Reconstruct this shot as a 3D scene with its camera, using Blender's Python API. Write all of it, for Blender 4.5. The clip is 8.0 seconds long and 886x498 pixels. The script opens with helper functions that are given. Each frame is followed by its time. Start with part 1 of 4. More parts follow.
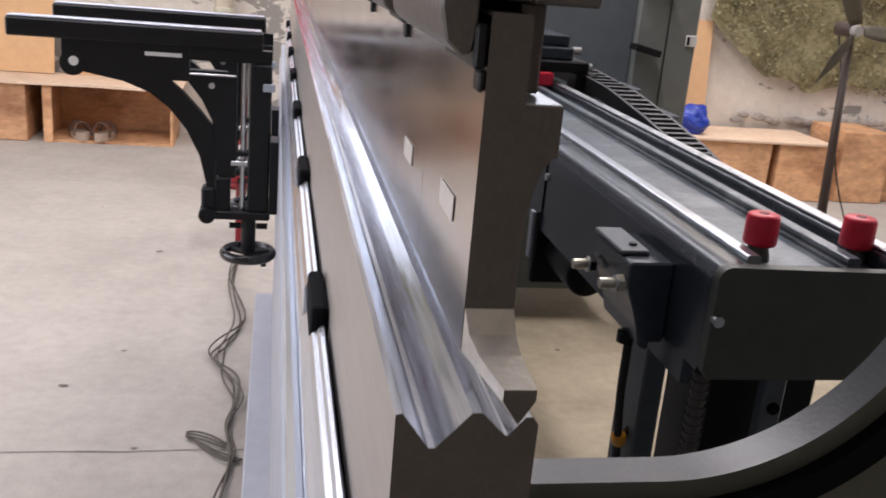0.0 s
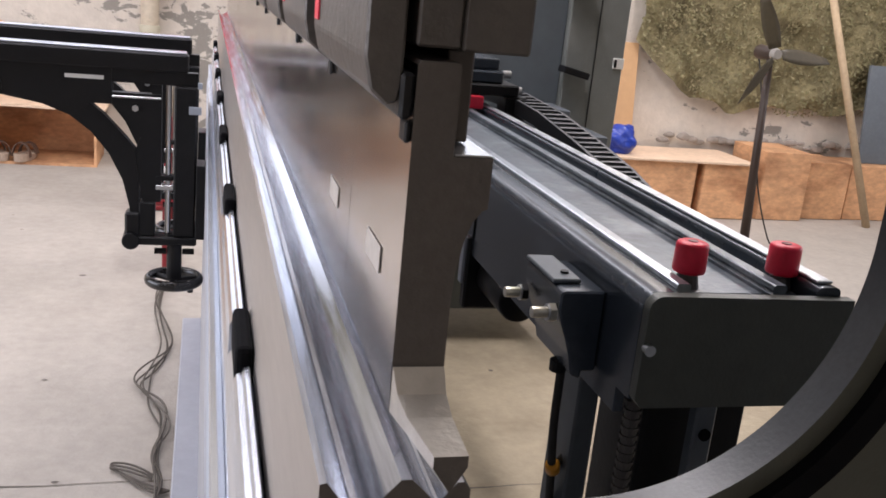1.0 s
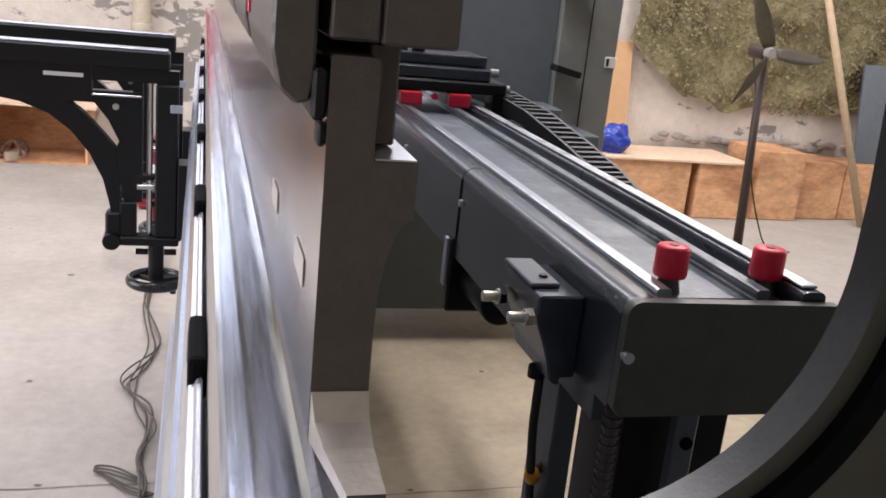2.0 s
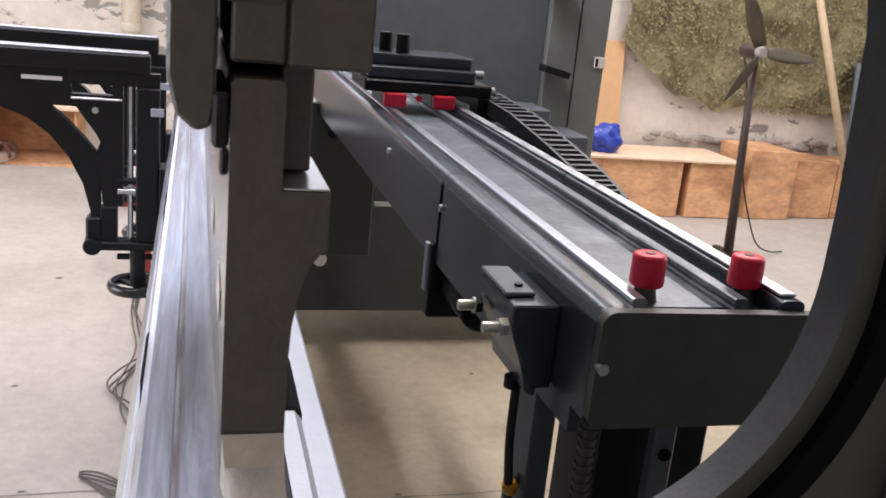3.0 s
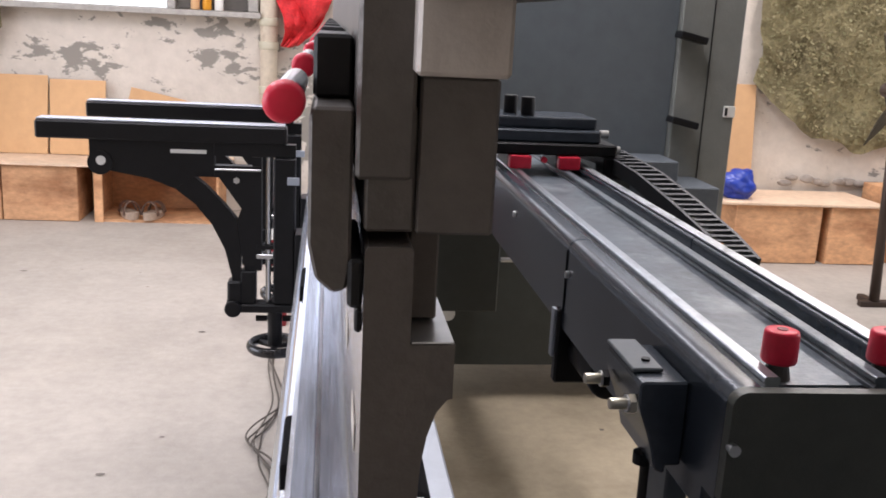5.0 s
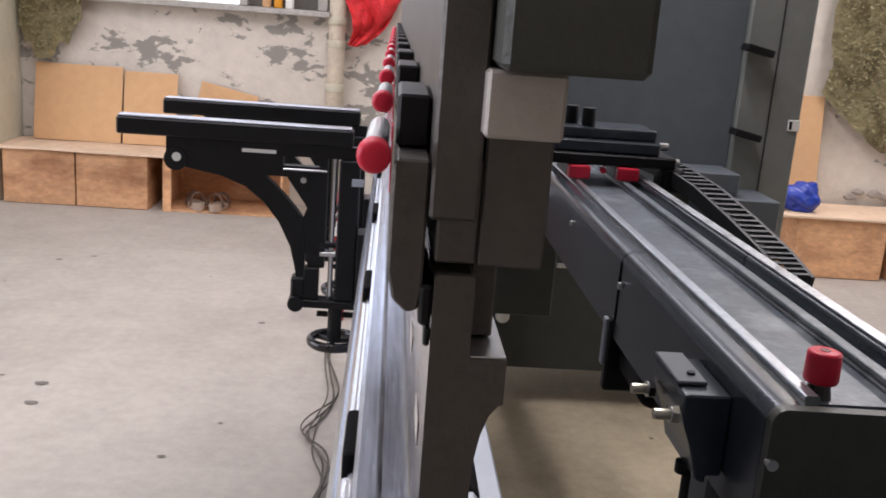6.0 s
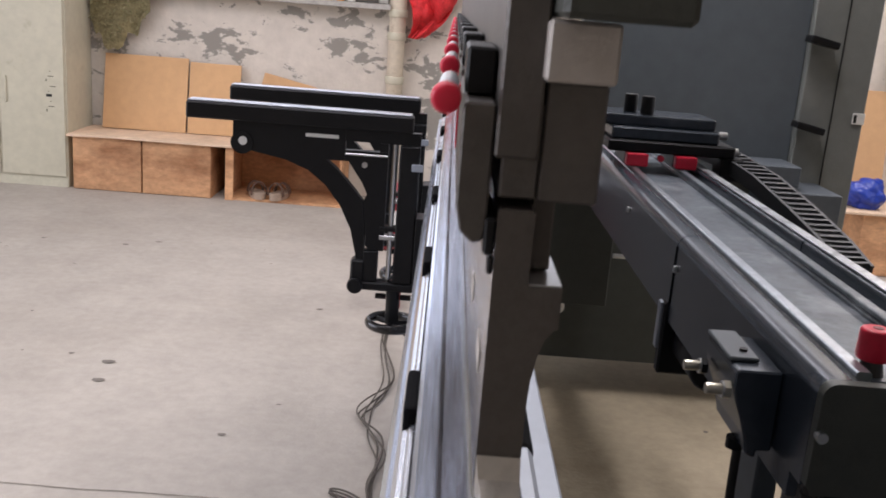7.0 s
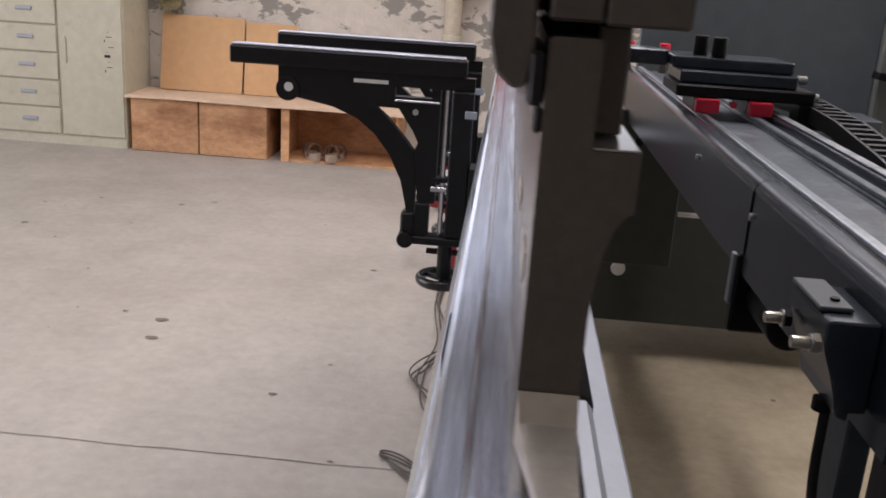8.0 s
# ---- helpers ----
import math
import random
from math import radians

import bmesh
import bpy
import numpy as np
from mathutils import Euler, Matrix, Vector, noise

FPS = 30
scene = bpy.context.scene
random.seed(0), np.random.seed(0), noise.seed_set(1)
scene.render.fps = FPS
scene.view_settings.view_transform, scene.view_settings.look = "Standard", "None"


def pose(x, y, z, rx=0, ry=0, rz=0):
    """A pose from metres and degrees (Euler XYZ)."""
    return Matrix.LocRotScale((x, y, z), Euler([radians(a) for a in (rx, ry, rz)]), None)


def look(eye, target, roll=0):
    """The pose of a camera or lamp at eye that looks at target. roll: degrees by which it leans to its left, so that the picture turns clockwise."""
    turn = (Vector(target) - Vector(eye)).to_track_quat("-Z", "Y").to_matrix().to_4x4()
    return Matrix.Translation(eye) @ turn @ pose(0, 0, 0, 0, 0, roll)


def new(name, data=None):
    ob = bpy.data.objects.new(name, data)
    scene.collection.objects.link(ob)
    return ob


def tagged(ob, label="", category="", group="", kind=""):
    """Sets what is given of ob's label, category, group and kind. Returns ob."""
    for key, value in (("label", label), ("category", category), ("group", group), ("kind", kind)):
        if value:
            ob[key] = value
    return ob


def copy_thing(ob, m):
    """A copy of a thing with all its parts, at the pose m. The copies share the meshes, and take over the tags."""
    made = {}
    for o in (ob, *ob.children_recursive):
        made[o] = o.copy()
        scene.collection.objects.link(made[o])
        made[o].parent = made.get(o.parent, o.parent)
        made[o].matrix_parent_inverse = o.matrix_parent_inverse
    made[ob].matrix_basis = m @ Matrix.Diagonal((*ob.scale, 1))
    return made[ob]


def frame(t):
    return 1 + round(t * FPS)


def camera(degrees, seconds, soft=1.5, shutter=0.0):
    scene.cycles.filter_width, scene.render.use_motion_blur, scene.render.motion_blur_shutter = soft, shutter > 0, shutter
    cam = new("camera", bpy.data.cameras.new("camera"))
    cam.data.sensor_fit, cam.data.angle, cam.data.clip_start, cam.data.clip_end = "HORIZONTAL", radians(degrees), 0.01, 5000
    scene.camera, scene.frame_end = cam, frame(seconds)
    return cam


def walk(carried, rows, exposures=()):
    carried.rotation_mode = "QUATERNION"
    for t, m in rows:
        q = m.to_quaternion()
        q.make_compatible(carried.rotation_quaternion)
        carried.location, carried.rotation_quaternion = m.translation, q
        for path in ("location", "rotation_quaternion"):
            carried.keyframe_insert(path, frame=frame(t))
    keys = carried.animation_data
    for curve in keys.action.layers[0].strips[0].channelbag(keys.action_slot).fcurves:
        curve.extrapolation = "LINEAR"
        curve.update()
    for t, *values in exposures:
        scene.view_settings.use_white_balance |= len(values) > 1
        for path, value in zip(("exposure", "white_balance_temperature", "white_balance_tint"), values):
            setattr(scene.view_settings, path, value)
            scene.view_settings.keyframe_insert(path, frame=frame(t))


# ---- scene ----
cam = camera(51.2, 8.0, soft=1.7, shutter=0.3)
PATH = [
    (0, (-0.076, -0.049, 1.193), (0.290, 1.824, 0.594), 5.0),
    (0.5, (-0.084, -0.037, 1.204), (0.400, 1.820, 0.639), 5.8),
    (1, (-0.072, -0.034, 1.200), (0.435, 1.821, 0.651), 5.7),
    (1.5, (-0.059, -0.023, 1.201), (0.450, 1.831, 0.650), 5.7),
    (2.8, (-0.029, -0.006, 1.195), (0.496, 1.843, 0.645), 5.9),
    (3, (-0.024, -0.003, 1.205), (0.500, 1.847, 0.653), 5.7),
    (3.5, (0.000, 0.000, 1.200), (0.525, 1.850, 0.649), 5.7),
    (4, (-0.002, -0.002, 1.217), (0.525, 1.847, 0.666), 5.6),
    (4.5, (-0.018, -0.006, 1.220), (0.385, 1.889, 0.726), 2.9),
    (4.7, (-0.026, -0.006, 1.226), (0.301, 1.909, 0.749), 2.8),
    (5.8, (-0.025, -0.047, 1.252), (0.141, 1.888, 0.773), 3.6),
    (6, (-0.032, -0.053, 1.255), (0.097, 1.883, 0.770), 4.3),
    (6.5, (-0.028, -0.075, 1.260), (0.017, 1.860, 0.757), 4.4),
    (7, (-0.035, -0.087, 1.243), (-0.025, 1.848, 0.739), 4.4),
    (7.5, (-0.064, -0.028, 1.199), (-0.138, 1.897, 0.662), 4.2),
    (8, (-0.025, -0.006, 1.193), (-0.135, 1.905, 0.613), 3.8),
]
walk(cam, [(t, look(eye, target, roll)) for t, eye, target, roll in PATH],
     [(0, 0.07, 6120, 18), (1, 0.16, 6120, 18), (2.2, 0.3, 6120, 18), (3.5, 0.4, 6120, 18), (4.5, 0.4, 6120, 18), (5.2, 0.15, 6120, 18), (6.5, -0.12, 6120, 18), (7.2, -0.17, 6120, 18), (7.6, -0.20, 6120, 18), (8, -0.38, 6250, 19)])

# ---- light: area lamps in assumed side openings, unseen fill lamps under the ceiling ----
world = bpy.data.worlds.new("hall_sky")
scene.world = world
world.use_nodes = True
wn = world.node_tree.nodes
sky = wn.new("ShaderNodeTexSky")
sky.sky_type, sky.sun_disc, sky.sun_elevation, sky.sun_rotation = "NISHITA", False, radians(40), radians(-120)
wn["Background"].inputs["Strength"].default_value = 0.1
world.node_tree.links.new(sky.outputs[0], wn["Background"].inputs["Color"])


def area_lamp(name, x, y, z, target, sx, sy, watts, color):
    data = bpy.data.lights.new(name, "AREA")
    data.shape, data.size, data.size_y, data.energy, data.color = "RECTANGLE", sx, sy, watts, color
    ob = new(name, data)
    ob.matrix_world = look((x, y, z), target)
    return ob


# area lamps added in front of the assumed side openings
area_lamp("west_area_light", -5.2, 1.6, 2.0, (0, 2.2, 0.6), 4.4, 3.0, 180, (0.95, 0.975, 1.0))
area_lamp("east_area_light", 5.2, 2.6, 2.2, (1.5, 3.0, 0.4), 2.6, 2.2, 44, (1.0, 0.97, 0.93))
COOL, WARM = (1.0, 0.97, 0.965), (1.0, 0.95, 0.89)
# fill lamps out of view, added to brighten machine, floor and far wall
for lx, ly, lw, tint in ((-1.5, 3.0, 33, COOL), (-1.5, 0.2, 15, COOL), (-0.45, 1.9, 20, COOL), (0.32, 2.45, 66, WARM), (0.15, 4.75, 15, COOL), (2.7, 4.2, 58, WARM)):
    area_lamp("fill_light", lx, ly, 3.28, (lx, ly, 0), 0.25, 1.9, lw, tint)


# ---- materials ----
def material(name, base, rough=0.6, metal=0.0, var=0.0, scale=8.0, bump=0.0, bump_scale=60.0, second=None, mask=(0.5, 0.6), mask_scale=2.0, stretch=(1, 1, 1), spec=0.5, rough_var=0.0, rand=0.0):
    m = bpy.data.materials.new(name)
    m.use_nodes = True
    nt = m.node_tree
    n, l = nt.nodes, nt.links
    b = n["Principled BSDF"]
    b.inputs["Base Color"].default_value = (*base, 1)
    b.inputs["Roughness"].default_value, b.inputs["Metallic"].default_value = rough, metal
    b.inputs["Specular IOR Level"].default_value = spec
    co = n.new("ShaderNodeNewGeometry")
    mp = n.new("ShaderNodeMapping")
    mp.inputs["Scale"].default_value = stretch
    l.new(co.outputs["Position"], mp.inputs["Vector"])

    def noise_node(s, detail=5):
        t = n.new("ShaderNodeTexNoise")
        t.inputs["Scale"].default_value, t.inputs["Detail"].default_value = s, detail
        t.inputs["Roughness"].default_value = 0.6
        l.new(mp.outputs[0], t.inputs["Vector"])
        return t

    col = None
    if var or second or rand:
        rgb = n.new("ShaderNodeRGB")
        rgb.outputs[0].default_value = (*base, 1)
        col = rgb.outputs[0]
    if second:
        t = noise_node(mask_scale, 8)
        r = n.new("ShaderNodeMapRange")
        r.inputs["From Min"].default_value, r.inputs["From Max"].default_value = mask
        l.new(t.outputs["Fac"], r.inputs["Value"])
        mx = n.new("ShaderNodeMix")
        mx.data_type = "RGBA"
        mx.inputs["B"].default_value = (*second, 1)
        l.new(r.outputs[0], mx.inputs["Factor"])
        l.new(col, mx.inputs["A"])
        col = mx.outputs["Result"]
    if var:
        fine, wide = noise_node(scale * 5, 4), noise_node(scale, 6)
        add = n.new("ShaderNodeMath")
        add.operation = "ADD"
        l.new(fine.outputs["Fac"], add.inputs[0])
        l.new(wide.outputs["Fac"], add.inputs[1])
        r = n.new("ShaderNodeMapRange")
        r.inputs["From Min"].default_value, r.inputs["From Max"].default_value = 0.7, 1.3
        r.inputs["To Min"].default_value, r.inputs["To Max"].default_value = 1 - var, 1 + var
        l.new(add.outputs[0], r.inputs["Value"])
        mul = n.new("ShaderNodeVectorMath")
        mul.operation = "SCALE"
        l.new(col, mul.inputs[0])
        l.new(r.outputs[0], mul.inputs["Scale"])
        col = mul.outputs[0]
    if rand:
        info = n.new("ShaderNodeObjectInfo")
        r = n.new("ShaderNodeMapRange")
        r.inputs["To Min"].default_value, r.inputs["To Max"].default_value = 1 - rand, 1 + rand
        l.new(info.outputs["Random"], r.inputs["Value"])
        mul = n.new("ShaderNodeVectorMath")
        mul.operation = "SCALE"
        l.new(col, mul.inputs[0])
        l.new(r.outputs[0], mul.inputs["Scale"])
        col = mul.outputs[0]
    if col is not None:
        l.new(col, b.inputs["Base Color"])
    if rough_var:
        t = noise_node(scale * 2, 5)
        r = n.new("ShaderNodeMapRange")
        r.inputs["From Min"].default_value, r.inputs["From Max"].default_value = 0.3, 0.7
        r.inputs["To Min"].default_value, r.inputs["To Max"].default_value = max(0.02, rough - rough_var), min(1, rough + rough_var)
        l.new(t.outputs["Fac"], r.inputs["Value"])
        l.new(r.outputs[0], b.inputs["Roughness"])
    if bump:
        t = noise_node(bump_scale, 4)
        bp = n.new("ShaderNodeBump")
        bp.inputs["Strength"].default_value, bp.inputs["Distance"].default_value = bump, 0.01
        l.new(t.outputs["Fac"], bp.inputs["Height"])
        l.new(bp.outputs[0], b.inputs["Normal"])
    return m


def flaked_plaster(name, paint, low):
    """Old whitewash with crackled flakes missing and a dirty tone."""
    m = material(name, paint, 0.9, 0, 0.10, 3.0, 0.4, 30)
    n, l = m.node_tree.nodes, m.node_tree.links
    b = n["Principled BSDF"]
    clean = b.inputs["Base Color"].links[0].from_socket
    geo = n.new("ShaderNodeNewGeometry")
    mp = n.new("ShaderNodeMapping")
    mp.inputs["Scale"].default_value, mp.inputs["Location"].default_value = (1.0, 1.0, 1.7), (0.35, 0, 0.2)
    l.new(geo.outputs["Position"], mp.inputs["Vector"])
    wide, fine, crack = n.new("ShaderNodeTexNoise"), n.new("ShaderNodeTexNoise"), n.new("ShaderNodeTexVoronoi")
    wide.inputs["Scale"].default_value, wide.inputs["Detail"].default_value = 1.5, 3
    fine.inputs["Scale"].default_value, fine.inputs["Detail"].default_value, fine.inputs["Roughness"].default_value = 5.5, 9, 0.68
    fine.inputs["Distortion"].default_value = 0.35
    crack.feature = "DISTANCE_TO_EDGE"
    crack.inputs["Scale"].default_value = 7
    for t in (wide, fine, crack):
        l.new(mp.outputs[0], t.inputs["Vector"])
    add = n.new("ShaderNodeMath")
    add.operation = "MULTIPLY_ADD"
    add.inputs[1].default_value = 0.9
    l.new(wide.outputs["Fac"], add.inputs[0])
    l.new(fine.outputs["Fac"], add.inputs[2])
    sub = n.new("ShaderNodeMath")
    sub.operation = "MULTIPLY_ADD"
    sub.inputs[1].default_value = -0.22
    l.new(crack.outputs["Distance"], sub.inputs[0])
    l.new(add.outputs[0], sub.inputs[2])
    r = n.new("ShaderNodeMapRange")
    r.inputs["From Min"].default_value, r.inputs["From Max"].default_value = low, low + 0.025
    l.new(sub.outputs[0], r.inputs["Value"])
    mx = n.new("ShaderNodeMix")
    mx.data_type = "RGBA"
    mx.inputs["B"].default_value = (0.26, 0.24, 0.21, 1)
    l.new(r.outputs[0], mx.inputs["Factor"])
    l.new(clean, mx.inputs["A"])
    l.new(mx.outputs["Result"], b.inputs["Base Color"])
    return m


CONCRETE = material("concrete", (0.385, 0.348, 0.302), 0.75, 0, 0.11, 5.0, 0.22, 70, (0.30, 0.265, 0.222), (0.48, 0.78), 0.8)
PLASTER = flaked_plaster("plaster", (0.585, 0.53, 0.46), 0.985)
PLASTER_CLEAN = flaked_plaster("whitewash", (0.66, 0.595, 0.51), 1.10)
CEIL = material("ceiling_paint", (0.7, 0.68, 0.63), 0.9, 0, 0.06, 1.5)
# blue base and streaks put sky and hall reflections into the colour
STEEL = material("sky_tinted_steel", (0.60, 0.64, 0.73), 0.15, 1.0, 0.26, 5, 0, 120, None, (0.5, 0.6), 2, (26, 0.9, 26), rough_var=0.09)
PUNCH = material("punch_steel", (0.64, 0.60, 0.57), 0.19, 1.0, 0.07, 5, 0, 90, None, (0.5, 0.6), 2, (2, 0.7, 2), rough_var=0.06)
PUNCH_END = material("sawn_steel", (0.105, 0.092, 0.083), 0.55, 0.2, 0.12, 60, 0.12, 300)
# tan tint of the rough side faces stands in for the reflected floor
DIE_SIDE = material("floor_tinted_side", (0.43, 0.40, 0.375), 0.42, 0.9, 0.08, 8, 0.03, 200, None, (0.5, 0.6), 2, (6, 1, 6))
HOLDER = material("holder_steel", (0.72, 0.76, 0.84), 0.27, 0.95, 0.05, 6, 0, 120, None, (0.5, 0.6), 2, (20, 0.2, 20), rough_var=0.0)
TABLE_GREY = material("table_paint", (0.33, 0.34, 0.375), 0.42, 0, 0.08, 6, 0.06, 90)
TABLE_TOP = material("table_top", (0.38, 0.415, 0.47), 0.42, 0.2, 0.07, 8, 0.05, 120)
BLACK = material("black_paint", (0.006, 0.006, 0.007), 0.42, 0, 0.25, 14, 0.05, 140, spec=0.3)
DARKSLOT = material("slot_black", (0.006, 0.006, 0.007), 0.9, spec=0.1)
BEAM = material("beam_paint", (0.042, 0.054, 0.072), 0.25, 0.3, 0.2, 12, 0.015, 260, (0.075, 0.086, 0.102), (0.56, 0.72), 9, spec=0.85)
BEAM_END = material("end_plate", (0.075, 0.080, 0.068), 0.42, 0, 0.12, 9, 0.1, 200)
TROUGH = material("dusty_trough", (0.12, 0.142, 0.165), 0.36, 0.15, 0.35, 14, 0.1, 200, (0.24, 0.265, 0.29), (0.52, 0.68), 10)
RAIL = material("rail_steel", (0.50, 0.53, 0.57), 0.30, 1.0, 0.18, 16, 0.04, 260)
LIP = material("scuffed_lip", (0.55, 0.57, 0.60), 0.34, 0.9, 0.25, 18, 0.1, 260, (0.25, 0.265, 0.28), (0.55, 0.66), 22)
FRAME = material("frame_paint", (0.105, 0.122, 0.135), 0.48, 0, 0.10, 4, 0.04, 220)
FRAME_LIGHT = material("frame_side_paint", (0.18, 0.188, 0.175), 0.5, 0, 0.10, 4, 0.12, 160)
# green tone, darkened further for the shade low under the table
FRAME_SHADED = material("shaded_frame", (0.040, 0.046, 0.041), 0.5, 0, 0.15, 5, 0.06, 200)
RED = material("red_plastic", (0.80, 0.018, 0.058), 0.38, 0, 0.08, 30)
CLAMP = material("clamp_steel", (0.115, 0.105, 0.097), 0.42, 0.5, 0.15, 30, 0.1, 200)
PALE = material("milled_block", (0.52, 0.48, 0.44), 0.55, 0.25, 0.08, 30, 0.08, 200)
RAM = material("ram_paint", (0.060, 0.064, 0.055), 0.5, 0, 0.1, 6, 0.1, 160)
CHROME = material("bright_steel", (0.72, 0.735, 0.75), 0.28, 1.0, 0.06, 30)
BRASS = material("zinc_bolt", (0.64, 0.61, 0.52), 0.3, 1.0, 0.08, 40)
CABLE = material("cable_rubber", (0.02, 0.017, 0.015), 0.6, 0, 0.1, 40)
WIRE = material("floor_wire", (0.09, 0.075, 0.06), 0.7, 0, 0.2, 40)
CHAIN = material("chain_plastic", (0.03, 0.033, 0.037), 0.5, 0, 0.1, 40)
PLY = material("plywood", (0.60, 0.33, 0.165), 0.75, 0, 0.26, 5, 0.15, 60, (0.33, 0.15, 0.065), (0.48, 0.70), 3.0, (1, 1, 2.0), rand=0.16)
CARD = material("cardboard", (0.58, 0.35, 0.175), 0.9, 0, 0.07, 4, 0.08, 60, rand=0.05)
CARD_TOP = material("worn_cardboard", (0.68, 0.50, 0.35), 0.9, 0, 0.14, 5, 0.15, 40)
CABINET = material("cream_cabinet", (0.49, 0.455, 0.345), 0.5, 0, 0.09, 4, 0.05, 50, (0.37, 0.335, 0.24), (0.60, 0.75), 6)
NET = material("camouflage_net", (0.23, 0.195, 0.10), 0.95, 0, 0.40, 7, 0.8, 60, (0.135, 0.108, 0.055), (0.47, 0.66), 4)
CLOTH_RED = material("red_cloth", (0.58, 0.022, 0.025), 0.8, 0, 0.3, 12)
BLUE = material("blue_bag", (0.018, 0.045, 0.32), 0.35, 0, 0.2, 20)
WOOD = material("pole_wood", (0.42, 0.31, 0.19), 0.7, 0, 0.15, 10)
WHITE = material("white_paint", (0.75, 0.74, 0.70), 0.5, 0, 0.05, 20)
YELLOW = material("yellow_tie", (0.65, 0.28, 0.01), 0.4)
DARKRED = material("dark_red_paint", (0.22, 0.015, 0.02), 0.45, 0, 0.15, 14)
STONE = material("rubble", (0.34, 0.30, 0.26), 0.95, 0, 0.25, 8, 0.6, 30)
MOTOR = material("motor_paint", (0.10, 0.115, 0.13), 0.4, 0, 0.12, 12)
SHOE = material("shoe_leather", (0.11, 0.065, 0.045), 0.6, 0, 0.2, 30)


# ---- mesh helpers ----
def finish(bm, smooth=False):
    bmesh.ops.recalc_face_normals(bm, faces=bm.faces)
    for fc in bm.faces:
        fc.smooth = smooth
    return bm


def link_mesh(name, bm, mat, smooth=False):
    finish(bm, smooth)
    me = bpy.data.meshes.new(name)
    bm.to_mesh(me)
    bm.free()
    for m in (mat if isinstance(mat, (list, tuple)) else [mat]):
        me.materials.append(m)
    return new(name, me)


def part(name, bm, mat, parent, label="", smooth=False):
    ob = link_mesh(name, bm, mat, smooth)
    ob.parent = parent
    if label:
        tagged(ob, label)
    return ob


def thing(name, label, category, group="", kind="", at=(0, 0, 0)):
    ob = new(name)
    ob.location = at
    return tagged(ob, label, category, group, kind)


def solid(name, bm, mat, label, category="", group="", kind="", smooth=False):
    return tagged(link_mesh(name, bm, mat, smooth), label, category, group, kind)


def box(x0, x1, y0, y1, z0, z1, bevel=0.0, segs=2, bm=None):
    own = bmesh.new()
    bmesh.ops.create_cube(own, size=1, matrix=Matrix.Translation(((x0 + x1) / 2, (y0 + y1) / 2, (z0 + z1) / 2)) @ Matrix.Diagonal((x1 - x0, y1 - y0, z1 - z0, 1)))
    if bevel:
        bmesh.ops.bevel(own, geom=own.edges[:], offset=bevel, segments=segs, profile=0.5, affect="EDGES")
    if bm is None:
        return own
    return merge(bm, own)


def merge(bm, other):
    me = bpy.data.meshes.new("tmp")
    other.to_mesh(me)
    other.free()
    bm.from_mesh(me)
    bpy.data.meshes.remove(me)
    return bm


def turned(bm, m):
    bmesh.ops.transform(bm, matrix=m, verts=bm.verts)
    return bm


def cyl(p, q, r, r2=None, seg=20, bevel=0.0):
    p, q = Vector(p), Vector(q)
    d = q - p
    bm = bmesh.new()
    bmesh.ops.create_cone(bm, cap_ends=True, segments=seg, radius1=r, radius2=r if r2 is None else r2, depth=d.length)
    if bevel:
        rim = [e for e in bm.edges if all(len(f.verts) != 4 for f in e.link_faces) or any(len(f.verts) > 4 for f in e.link_faces)]
        bmesh.ops.bevel(bm, geom=rim, offset=bevel, segments=2, profile=0.5, affect="EDGES")
    return turned(bm, Matrix.Translation((p + q) / 2) @ d.to_track_quat("Z", "Y").to_matrix().to_4x4())


def prism_y(pts, y0, y1, bevel=0.0):
    """A closed outline in x and z, drawn out along y."""
    bm = bmesh.new()
    a = [bm.verts.new((x, y0, z)) for x, z in pts]
    b = [bm.verts.new((x, y1, z)) for x, z in pts]
    bm.faces.new(a)
    bm.faces.new(b[::-1])
    n = len(pts)
    for i in range(n):
        bm.faces.new((a[i], a[(i + 1) % n], b[(i + 1) % n], b[i]))
    if bevel:
        bmesh.ops.recalc_face_normals(bm, faces=bm.faces)
        bmesh.ops.bevel(bm, geom=bm.edges[:], offset=bevel, segments=1, affect="EDGES")
    return bm


def arc(cx, cz, r, a0, a1, n=10, rz=None):
    return [(cx + r * math.cos(radians(a0 + (a1 - a0) * i / n)), cz + (rz or r) * math.sin(radians(a0 + (a1 - a0) * i / n))) for i in range(n + 1)]


def tube(points, r, seg=8):
    cu = bpy.data.curves.new("tube", "CURVE")
    cu.dimensions, cu.bevel_depth, cu.bevel_resolution, cu.resolution_u = "3D", r, 2, 6
    sp = cu.splines.new("NURBS")
    sp.points.add(len(points) - 1)
    sp.use_endpoint_u, sp.order_u = True, 3
    for pt, c in zip(sp.points, points):
        pt.co = (*c, 1)
    tmp = new("tube_tmp", cu)
    dg = bpy.context.evaluated_depsgraph_get()
    me = bpy.data.meshes.new_from_object(tmp.evaluated_get(dg))
    bm = bmesh.new()
    bm.from_mesh(me)
    bpy.data.objects.remove(tmp)
    bpy.data.curves.remove(cu)
    bpy.data.meshes.remove(me)
    return bm


